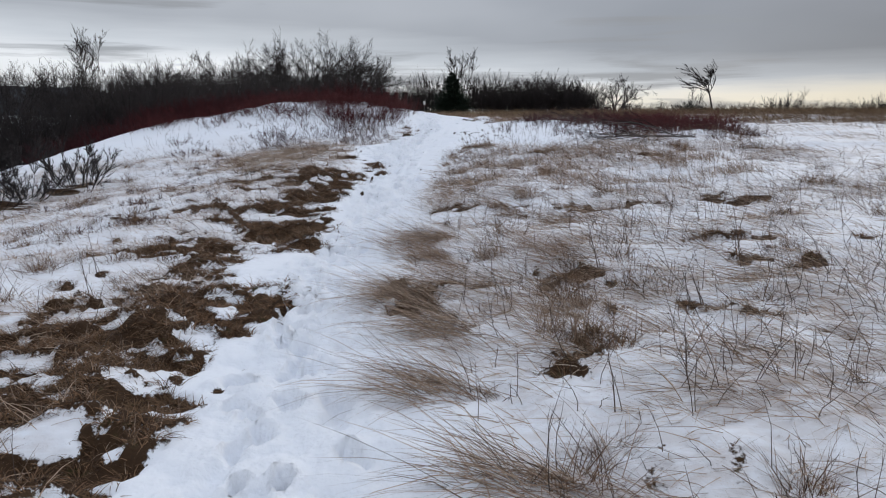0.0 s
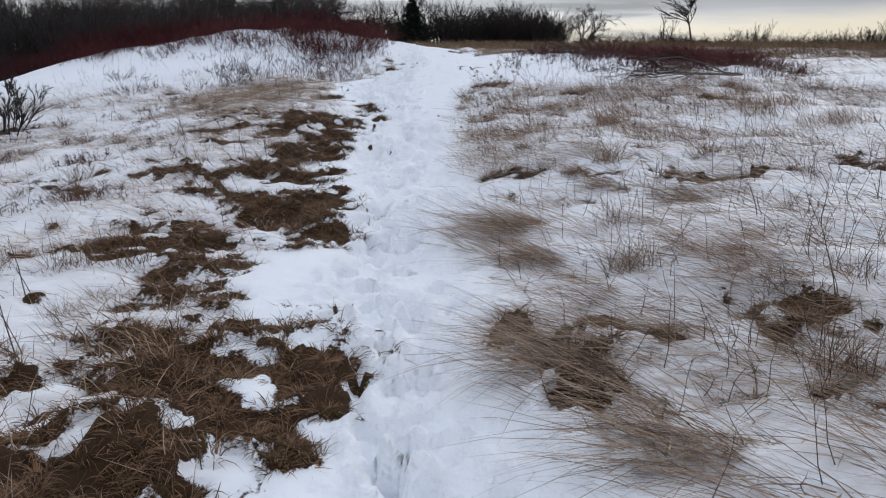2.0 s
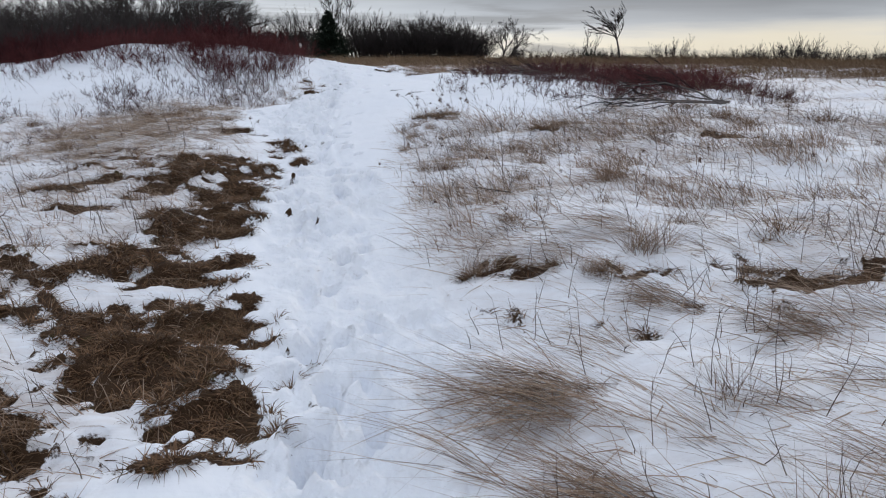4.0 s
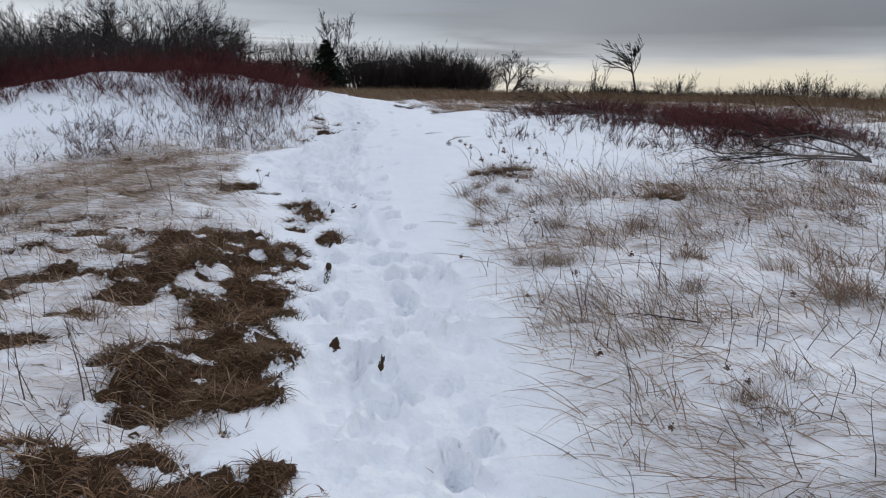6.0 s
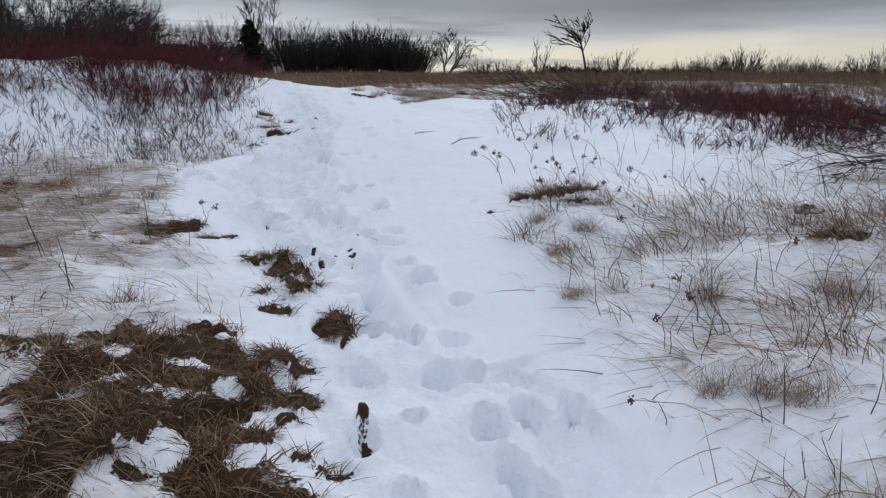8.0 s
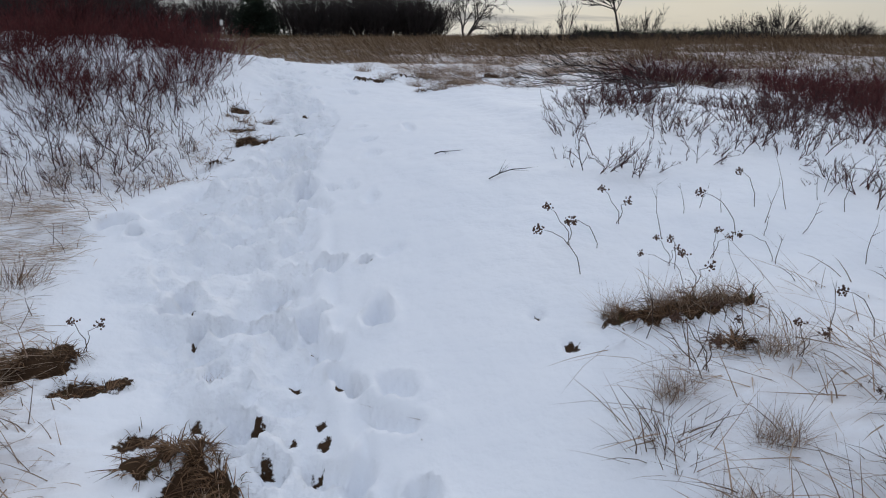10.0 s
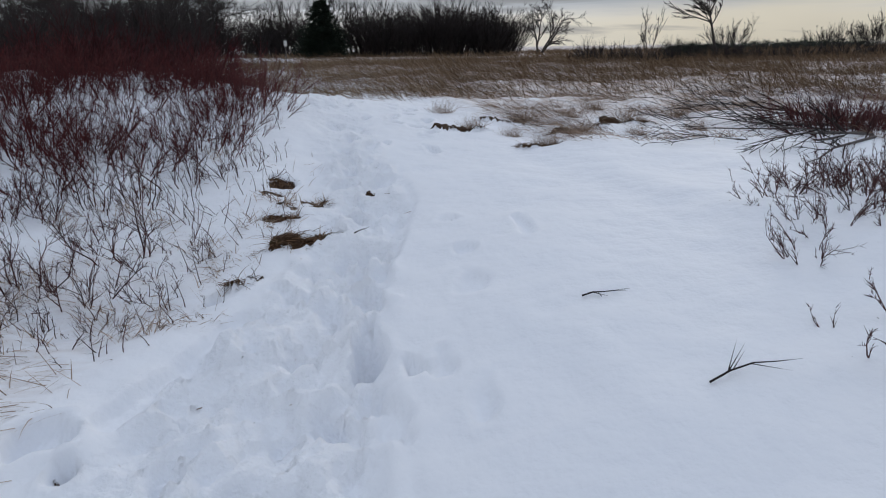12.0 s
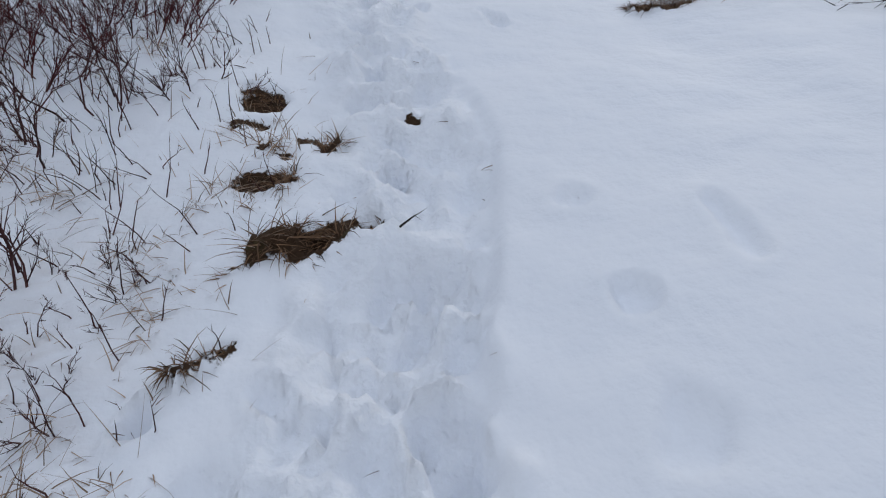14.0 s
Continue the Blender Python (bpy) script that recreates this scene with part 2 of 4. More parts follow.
def grown(rng, start, way, length, radius, levels, rise=0.25, crook=0.12, wind=(0, 0, 0), ks=(5, 4, 3, 2), finest=0.0016):
    """Branches level by level. levels: (children per branch, length ratio, spread, first place along the parent).
    Returns one (lines, radii) pair for each level, the first of them the stems."""
    start, way = np.atleast_2d(np.array(start, float)), unit(np.atleast_2d(np.array(way, float)))
    length, radius = np.atleast_1d(np.array(length, float)), np.atleast_1d(np.array(radius, float))
    found = []
    for level in range(len(levels) + 1):
        n, k = len(start), ks[level + max(0, 3 - len(levels)) if level else 0]
        s = np.linspace(0, 1, k)
        steps = np.repeat(way[:, None, :], k - 1, 1) + np.cumsum(rng.normal(0, crook, (n, k - 1, 3)), 1)
        steps += (np.array([0, 0, rise]) + np.array(wind) * (0.4 + 0.6 * level))[None, None, :] * s[1:, None]
        steps = unit(steps) * (length / (k - 1))[:, None, None]
        lines = np.concatenate([start[:, None], start[:, None] + np.cumsum(steps, 1)], 1)
        radii = radius[:, None] * (1 - 0.72 * s)
        found.append((lines, radii))
        if level == len(levels):
            break
        kids, ratio, spread, first = levels[level]
        who = np.repeat(np.arange(n), kids)
        at = np.clip(rng.uniform(first, 1.0, len(who)), 0, 0.999) * (k - 1)
        i, fr = at.astype(int), at % 1
        p = lines[who, i] * (1 - fr)[:, None] + lines[who, i + 1] * fr[:, None]
        tang = unit(lines[who, i + 1] - lines[who, i])
        off = unit(np.cross(tang, rng.normal(0, 1, (len(who), 3))))
        way = unit(tang + off * (spread * rng.uniform(0.5, 1.3, len(who)))[:, None])
        length = length[who] * ratio * rng.uniform(0.55, 1.25, len(who)) * (1.15 - 0.45 * at / (k - 1))
        radius = np.maximum(radii[who, i] * 0.62, finest)
        start = p
    return found


# ---- ground ----
def lattice(ix, iy):
    h = (ix.astype(np.int64) * 374761393 + iy.astype(np.int64) * 668265263) & 0x7FFFFFFF
    h = ((h ^ (h >> 13)) * 1274126177) & 0x7FFFFFFF
    return ((h ^ (h >> 16)) & 0xFFFF) / 65535.0


def ripple(x, y, size, seed=0):
    """Smooth value noise, 0 to 1, with features of that size in metres."""
    u, v = np.asarray(x, float) / size + 71.3 * seed + 900, np.asarray(y, float) / size + 37.7 * seed + 900
    iu, iv = np.floor(u), np.floor(v)
    fu, fv = u - iu, v - iv
    fu, fv = fu * fu * (3 - 2 * fu), fv * fv * (3 - 2 * fv)
    a, b = lattice(iu, iv), lattice(iu + 1, iv)
    c, d = lattice(iu, iv + 1), lattice(iu + 1, iv + 1)
    return (a * (1 - fu) + b * fu) * (1 - fv) + (c * (1 - fu) + d * fu) * fv


def step(a, b, v):
    t = np.clip((v - a) / (b - a), 0, 1)
    return t * t * (3 - 2 * t)


def land(x, y):
    """Height of the hillside without its small relief."""
    x, y = np.asarray(x, float), np.clip(np.asarray(y, float), -200, 150)

    def swell(cx, cy, rx, ry):
        return np.exp(-((x - cx) / rx) ** 2 - ((y - cy) / ry) ** 2)
    z = 0.069 * 60 * np.tanh(y / 60) - 0.029 * 1.5 * np.log1p(np.exp(np.clip((y - 17.5) / 1.5, -30, 100)))
    z = z + np.tanh(x / 7) * (0.316 * np.exp(-np.maximum(y - 25, 0) ** 2 / 200) - 0.043)
    z = z + 0.196 * swell(2.6, 17, 2.6, 2.4)      # lip beside the trail
    z = z + 0.948 * swell(-5, 23.3, 5.0, 3.2)     # mound under the red shrubs
    z = z + 0.27 * swell(-2.5, 22.9, 1.9, 1.7)
    z = z - 0.227 * np.exp(-((x + 0.7) / 1.2) ** 2 - ((y - 12) / 7) ** 4)   # trodden hollow of the trail
    z = z - 0.698 * swell(-9, 9, 5, 8)            # the slope falls off beside the trail
    z = z - 0.33 * swell(-7.5, 21, 4.5, 7)         # the mound's falling flank
    z = z - 2.3 * step(-7.5, -18.5, x) * step(42, 28, y)
    z = z + 1.3 * swell(45, 128, 14, 10)          # far snowy knoll
    return z


def trail_left(y):
    return np.interp(y, [0, 4.5, 6.5, 7.5, 8.5, 12, 14, 16, 17.5, 18.3, 20, 23, 30, 42], [-1.15, -1.2, -1.5, -1.25, -1.25, -1.3, -1.0, -1.6, -1.35, -0.75, -0.4, -0.45, -0.9, -1.3])


def trail_right(y):
    return np.interp(y, [0, 2.6, 5, 7.4, 9, 11.5, 13, 14.3, 14.8, 17, 21, 24, 31, 42], [0.1, 0.1, -0.5, -0.4, -0.3, -0.1, 0.0, 0.4, 0.75, 1.5, 1.3, 1.2, 0.9, -0.5])


# melted-out patches of brown turf: x, y, half width, half depth
BARE = [
    (-1.62, 5.3, 0.62, 0.72), (-2.05, 4.2, 0.8, 0.6), (-2.9, 4.2, 1.0, 0.55), (-2.0, 6.4, 0.32, 0.36), (-2.85, 7.35, 0.5, 0.2),
    (-1.6, 7.9, 0.55, 0.6), (-1.72, 8.6, 0.5, 0.48), (-2.2, 7.6, 0.36, 0.5), (-2.05, 6.9, 0.3, 0.3), (-1.75, 12.6, 0.62, 0.75),
    (-1.5, 11.3, 0.27, 0.8), (-1.75, 10.6, 0.42, 0.34), (-2.1, 11.9, 0.3, 0.18), (-2.9, 12.3, 0.4, 0.2), (-1.02, 14.1, 0.13, 0.38),
]
BARE += [
    (-1.35, 3.15, 0.22, 0.2), (-1.55, 2.78, 0.34, 0.22), (-2.1, 2.9, 0.25, 0.2), (-1.62, 2.4, 0.3, 0.2), (-0.9, 13.25, 0.09, 0.16), (-2.65, 5.2, 0.3, 0.25), (-0.5, 19.03, 0.18, 0.11), (-0.82, 18.97, 0.16, 0.07), (-0.7, 19.45, 0.11, 0.06), (-0.65, 20.1, 0.09, 0.09),
    (-0.5, 19.65, 0.13, 0.07), (-0.62, 19.4, 0.10, 0.05), (-0.82, 18.5, 0.07, 0.05), (-0.92, 18.47, 0.05, 0.04), (0.0, 19.75, 0.05, 0.035), (-0.7, 19.85, 0.08, 0.05), (-2.9, 9.6, 0.34, 0.14),
    (-3.2, 12.0, 0.35, 0.14), (-0.31, 5.6, 0.12, 0.22), (0.03, 5.55, 0.24, 0.14), (-0.16, 5.2, 0.2, 0.24), (-0.08, 4.85, 0.2, 0.14),
]
BARE += [
    (3.4, 8.3, 0.42, 0.28), (3.5, 11.9, 0.28, 0.14), (1.8, 8.1, 0.6, 0.12), (2.3, 13.5, 0.16, 0.1), (1.9, 12.84, 0.2, 0.07),
    (1.7, 20.8, 0.17, 0.12), (0.66, 14.53, 0.1, 0.07), (0.83, 14.47, 0.13, 0.08), (1.02, 14.42, 0.12, 0.07), (0.92, 14.07, 0.12, 0.08), (-1.43, 14.98, 0.14, 0.08), (2.2, 21.5, 0.34, 0.13), (1.2, 21.8, 0.28, 0.1), (3.0, 21.8, 0.35, 0.13), (2.0, 22.4, 0.45, 0.14), (2.5, 6.1, 0.35, 0.15), (-1.75, 15.2, 0.25, 0.1), (-1.75, 3.55, 0.45, 0.3), (-1.5, 3.35, 0.2, 0.15), (-2.3, 3.3, 0.5, 0.25),
]

BARE += [
    (-2.5, 12.2, 0.3, 0.11), (-3.1, 12.9, 0.34, 0.12), (-2.3, 10.1, 0.2, 0.1), (-2.75, 11.1, 0.26, 0.1), (-2.45, 11.6, 0.2, 0.08), (-7.35, 12.9, 0.5, 0.3), (-6.95, 14.3, 0.28, 0.7),
    (-1.8, 9.75, 0.5, 0.2), (-1.55, 9.35, 0.22, 0.16), (-2.3, 9.5, 0.4, 0.16), (-2.5, 13.3, 0.38, 0.13), (0.14, 8.95, 0.2, 0.1), (0.42, 8.76, 0.16, 0.06), (0.72, 8.52, 0.14, 0.08), (0.98, 8.4, 0.16, 0.05), (-1.62, 9.05, 0.4, 0.16), (-1.95, 9.4, 0.3, 0.12),
    (-1.15, 13.7, 0.12, 0.2), (-1.2, 14.5, 0.14, 0.16),
]


def bareness(x, y):
    b = np.full_like(x, -3.0)
    for cx, cy, rx, ry in BARE:
        most = 0.92 if rx * ry > 0.012 else 0.5      # small spots are mere scraps
        b = np.maximum(b, np.minimum(1.3 - ((x - cx) / (1.03 * rx)) ** 2 - ((y - cy) / (1.03 * ry)) ** 2, most))
    ragged = (ripple(x, y * 1.6, 0.30, 3) - 0.5) * 1.6 + (ripple(x, y * 1.4, 0.11, 4) - 0.5) * 1.9 + (ripple(x, y, 0.045, 7) - 0.5) * 0.9
    b = np.where(b > -1.6, b + ragged * 0.85, 0)
    # small thawed spots among the dead grass
    u, v = 0.8 * x + 0.6 * y, 0.8 * y - 0.6 * x
    spots = (ripple(u, v, 0.55, 12) * 0.5 + ripple(x, y, 0.16, 13) * 0.3 + ripple(v, u, 0.07, 26) * 0.2 - 0.62) * 5 * wildness(x, y) * step(6.5, 4.0, np.abs(x)) * np.where((x > 0) & (y > 9.3), 0.45, 1)
    return np.clip(np.maximum(b, spots), 0, 1)


def wildness(x, y):
    """How much dead grass pokes through, 0 on the trail."""
    right = step(0.0, 0.5, x - trail_right(y)) * step(0.9, -0.9, y - np.interp(x, [1, 3, 4.5, 7], [14.0, 14.0, 16.5, 30]) + 0.9 * (ripple(x, y, 1.3, 8) - 0.5))
    right = right * np.where(x < 6, np.interp(y, [5.4, 6.2, 8.6, 9.6, 11, 12, 14], [1, 0.6, 0.55, 0.55, 0.65, 0.75, 0.6]), 0.7)
    left = step(0.1, 0.7, trail_left(y) - x) * step(20.5, 17.0, y) * 0.8
    beyond = step(21.0, 24.0, y + 0.35 * (x - 1.5)) * step(0.1, 0.8, x - trail_right(y))
    return np.clip(right + left + beyond, 0, 1)


def thatch(x, y):
    """Where the dead grass lies thick, 0 to 1."""
    return step(0.40, 0.66, 0.55 * ripple(x, y * 1.5, 0.9, 21) + 0.30 * ripple(x, y * 1.5, 0.32, 22) + 0.15 * ripple(x, y * 2, 0.12, 23))


PRINTS = []
rng = np.random.default_rng(11)
for y in np.arange(0.4, 40, 0.34):
    for _ in range(3 if y < 24 else 1):
        a, b = float(trail_left(y)) + 0.25, float(trail_right(y)) - 0.25
        b = min(b, a + 1.1) if y < 14 or y > 21 else max(a + 0.1, min(b, -0.1))
        PRINTS.append((rng.uniform(a, b), y + rng.uniform(-0.25, 0.25), rng.uniform(0.04, 0.065), rng.uniform(0.07, 0.14), rng.uniform(-0.6, 0.6), rng.uniform(0.04, 0.11) if y < 15.5 else rng.uniform(0.03, 0.07)))


# the deepest boot prints: x, y, half width, half length
BOOTS = [(-1.13, 15.7, 0.14, 0.14), (-1.55, 17.16, 0.15, 0.14), (-1.43, 16.91, 0.05, 0.09), (-0.3, 17.39, 0.08, 0.2), (-0.5, 16.95, 0.08, 0.12),
         (-0.36, 15.92, 0.08, 0.15), (-0.16, 15.78, 0.05, 0.07), (-0.01, 15.82, 0.1, 0.08), (-0.53, 15.35, 0.11, 0.12), (-0.22, 15.18, 0.07, 0.16),
         (0.07, 16.77, 0.06, 0.16), (-0.82, 15.45, 0.12, 0.12), (-1.02, 15.43, 0.06, 0.1)]
BOOTS += [(0.75, 18.47, 0.06, 0.2), (-0.24, 17.98, 0.1, 0.2), (-0.3, 19.03, 0.09, 0.09), (-0.14, 19.39, 0.09, 0.09), (-0.09, 18.52, 0.1, 0.14),
          (-1.02, 18.35, 0.06, 0.08), (0.27, 17.77, 0.1, 0.16), (0.35, 18.26, 0.06, 0.08), (0.38, 18.82, 0.08, 0.08), (-0.29, 17.53, 0.07, 0.22), (-0.02, 17.09, 0.06, 0.14)]
BOOTS += [(-0.36, 13.91, 0.07, 0.08), (-0.66, 13.75, 0.07, 0.06), (-0.56, 12.59, 0.09, 0.12), (-0.53, 12.04, 0.08, 0.12), (-0.21, 12.02, 0.05, 0.08),
          (-1.09, 15.83, 0.1, 0.16), (-0.99, 12.16, 0.05, 0.12), (-1.07, 11.59, 0.06, 0.14), (-0.97, 8.01, 0.09, 0.1), (-0.8, 6.13, 0.1, 0.14), (-0.78, 5.79, 0.09, 0.12)]
BOOTS += [(-0.94, 7.25, 0.09, 0.14), (-0.61, 6.31, 0.1, 0.1), (-0.52, 6.0, 0.09, 0.13), (-0.87, 5.09, 0.06, 0.06), (-0.94, 4.53, 0.08, 0.08),
          (-1.02, 3.81, 0.1, 0.1), (-0.78, 4.11, 0.06, 0.12), (-0.75, 2.7, 0.05, 0.08), (-0.58, 2.69, 0.05, 0.08), (-0.98, 3.5, 0.07, 0.08)]
for px, py, rx, ry in BOOTS:
    PRINTS.append((px, py, 0.78 * rx, 0.82 * ry, rng.uniform(-0.25, 0.25), rng.uniform(0.09, 0.14) * (0.28 if px > -0.1 else 1)))
BROWN_SPOTS = [(-0.99, 12.16), (-1.07, 11.55), (-0.66, 13.75), (-1.43, 16.91), (-0.3, 17.32), (-0.16, 15.75), (-0.75, 2.66), (-0.58, 2.66), (-0.87, 5.07), (-0.94, 4.5), (-1.03, 15.36), (-1.08, 15.62), (-0.29, 17.4), (-1.1, 3.7), (-0.97, 12.25), (-1.07, 11.65), (-1.03, 10.97), (-0.81, 10.82), (0.38, 14.74), (0.4, 14.44), (-0.9, 13.0), (-0.45, 5.55), (-0.42, 5.65), (0.0, 19.75)]

scraps = np.random.default_rng(12)
BROWN_SPOTS += list(zip(scraps.normal(-0.8, 0.2, 12), scraps.normal(14.45, 0.22, 12)))


SURFACE = []


def surface(x, y):
    """Height of the finished snow, with its prints and lumps."""
    xs, ys, z = SURFACE
    x, y = np.asarray(x, float), np.asarray(y, float)
    i, j = np.clip(np.searchsorted(xs, x) - 1, 0, len(xs) - 2), np.clip(np.searchsorted(ys, y) - 1, 0, len(ys) - 2)
    u, v = (x - xs[i]) / (xs[i + 1] - xs[i]), (y - ys[j]) / (ys[j + 1] - ys[j])
    return (z[j, i] * (1 - u) + z[j, i + 1] * u) * (1 - v) + (z[j + 1, i] * (1 - u) + z[j + 1, i + 1] * u) * v


def snow_ground():
    def spaced(core0, core1, fine, ends, growth):
        mid = list(np.arange(core0, core1, fine))
        hi, lo = [mid[-1]], [mid[0]]
        d = fine
        while hi[-1] < ends:
            d *= growth
            hi.append(hi[-1] + d)
        d = fine
        while lo[0] > -ends:
            d *= growth
            lo.insert(0, lo[0] - d)
        return np.array(lo[:-1] + mid + hi[1:])
    xs, ys = spaced(-3.0, 2.6, 0.024, 2600, 1.08), spaced(2.2, 22.9, 0.030, 2600, 1.08)
    x, y = np.meshgrid(xs, ys)
    b = bareness(x, y)
    for hx, hy in BROWN_SPOTS:       # small dark brown spots, many of them inside prints
        b = np.maximum(b, np.clip(1.5 - np.hypot((x - hx) / 0.026, (y - hy) / 0.036) + (ripple(x, y, 0.05, 14) - 0.5), 0, 0.8))
    w = wildness(x, y)
    z = land(x, y)
    near = step(60, 30, np.hypot(x, y - 12))
    off_trail = np.clip(step(0.0, 0.5, x - trail_right(y)) + step(0.0, 0.5, trail_left(y) - x), 0, 1)
    z += near * off_trail * ((ripple(x, y, 1.5, 1) - 0.5) * 0.14 + (ripple(x, y, 0.5, 2) - 0.5) * 0.07)
    z += near * (ripple(x, y, 0.22, 5) - 0.5) * (0.020 + 0.06 * w)
    z += near * (ripple(x, y, 0.09, 6) - 0.5) * 0.018 * (0.4 + w)
    rut = np.interp(y, [8, 13, 14.7, 15.6, 16.5, 16.85, 17.5, 18.25, 18.5, 19.4], [-0.5, -0.55, -0.55, -0.46, -0.33, -0.29, -0.19, -0.07, 0.03, 0.28])
    trodden = step(-0.05, 0.3, x - trail_left(y)) * np.where(y < 12.5, step(1.4, 1.0, x - trail_left(y)), step(0.06, -0.12, x - rut)) * near
    z += 0.035 * step(-0.03, 0.03, x - rut) * step(1.6, 0.6, x - rut) * step(12.5, 14.5, y) * step(20.4, 19.6, y)     # untrodden snow stands a little higher
    z -= 0.025 * np.exp(-((x - rut - 0.09) / 0.035) ** 2) * step(12.5, 14, y) * step(16.8, 16.2, y)
    along = np.clip(((x + 1.34) * 0.49 + (y - 17.23) * 0.8) / 0.88, 0, 1)      # a dragged groove
    z -= 0.05 * step(1.0, 0.5, np.hypot(x + 1.34 - 0.49 * along, y - 17.23 - 0.8 * along) / 0.085)
    chunks = 0.036 * step(0.58, 0.66, ripple(x, y, 0.11, 27)) + 0.022 * step(0.55, 0.62, ripple(x, y, 0.06, 28)) - 0.05 * step(0.60, 0.68, ripple(x, y * 0.8, 0.14, 29))
    z += trodden * chunks * step(0.25, 0.6, ripple(x, y, 0.8, 30))
    pits = step(0.56, 0.70, ripple(x, y * 0.7, 0.17, 15)) + 0.7 * step(0.58, 0.72, ripple(x, y, 0.085, 16))
    z += trodden * ((ripple(x, y, 0.34, 9) - 0.5) * 0.08 + (ripple(x, y, 0.13, 10) - 0.5) * (0.03 + 0.02 * step(12.5, 14, y)) - (0.05 + 0.02 * step(12.5, 14, y)) * pits * ripple(x, y, 0.8, 17))
    z -= b * 0.045 * near
    z += step(0.3, 0.6, b) * near * (0.075 * step(0.3, 0.8, ripple(x, y, 0.2, 24)) + 0.03 * ripple(x, y, 0.08, 25) - 0.02)     # lumpy tufts
    for px, py, rx, ry, turn, deep in PRINTS:
        i0, i1 = np.searchsorted(xs, [px - 0.6, px + 0.6])
        j0, j1 = np.searchsorted(ys, [py - 0.6, py + 0.6])
        u, v = x[j0:j1, i0:i1] - px, y[j0:j1, i0:i1] - py
        u, v = u * math.cos(turn) - v * math.sin(turn), u * math.sin(turn) + v * math.cos(turn)
        d = np.sqrt((u / (rx * (1 - 0.22 * v / ry))) ** 2 + (v / ry) ** 2) + 0.9 * (ripple(u + px, v + py, 0.08, 18) - 0.5)
        z[j0:j1, i0:i1] += -deep * step(1.18, 0.62, d) * (0.75 + 0.5 * ripple(u + px, v + py, 0.06, 19)) + 0.2 * deep * np.exp(-((d - 1.5) / 0.3) ** 2)
    SURFACE.extend([xs, ys, z])
    ny, nx = x.shape
    k = np.arange(ny * nx).reshape(ny, nx)
    p, q, r, s = k[:-1, :-1].ravel(), k[:-1, 1:].ravel(), k[1:, 1:].ravel(), k[1:, :-1].ravel()
    tris = np.stack([np.stack([p, q, r], 1), np.stack([p, r, s], 1)], 1).reshape(-1, 3)
    me = mesh_of("ground", np.stack([x, y, z], -1).reshape(-1, 3), tris, GROUND, smooth=True)
    for key, values in (("bare", b), ("trod", trodden), ("thin", w * np.clip(0.5 + 0.5 * thatch(x, y) + step(22, 25, y), 0, 1) * (1 + 0.6 * step(23, 26.5, y)))):
        a = me.attributes.new(key, "FLOAT", "POINT")
        a.data.foreach_set("value", np.ascontiguousarray(values, np.float32).ravel())
    return tagged(new("ground", me), "trodden snow over a grassy hillside with melted-out brown patches", "snowy ground", kind="structure")


snow_ground()


def on_land(x, y, sink=0.02):
    x, y = np.asarray(x, float), np.asarray(y, float)
    return np.stack([x, y, surface(x, y) - sink], -1)


# ---- woods and far things ----
def bare_tree(name, label, seed, x, y, height, stems, lean=(0, 0), levels=((7, 0.5, 0.8, 0.25), (6, 0.5, 0.8, 0.2), (5, 0.5, 0.8, 0.15)),
              rise=0.2, wind=(0, 0, 0), girth=0.05, crook=0.13, spread=0.35, stem_part=0.7, category="bare tree", finest=0.011):
    rng = np.random.default_rng(seed)
    root = tagged(new(name), label, category)
    root.location = (x, y, float(surface(x, y)) - 0.05)
    a = rng.uniform(0, 2 * math.pi, stems)
    tilt = spread * np.sqrt(rng.uniform(0.05, 1, stems)) if stems > 1 else np.zeros(1)
    way = np.stack([np.cos(a) * tilt + lean[0], np.sin(a) * tilt + lean[1], np.ones(stems)], 1)
    start = np.stack([np.cos(a) * 0.12 * (stems > 1), np.sin(a) * 0.12 * (stems > 1), np.zeros(stems)], 1)
    got = grown(rng, start, way, height * stem_part * rng.uniform(0.75, 1.1, stems), girth * rng.uniform(0.7, 1.1, stems), levels, rise, crook, wind, finest=finest)
    if stems == 1:
        part("trunk", mesh_of("trunk", *tubes(*got[0], sides=7), BARK, True), root)
    else:
        for i in range(stems):
            part("stem", mesh_of("stem", *tubes(got[0][0][i:i + 1], got[0][1][i:i + 1], sides=5), BARK, True), root)
    tagged(part("branchwork", mesh_of("branchwork", *tubes(*got[1], sides=4), BARK, True), root), kind="stuff")
    tagged(part("crown", mesh_of("crown", *joined(*[tubes(*g) for g in got[2:]]), TWIG), root, "leafless fine twigs"), kind="stuff")
    return root


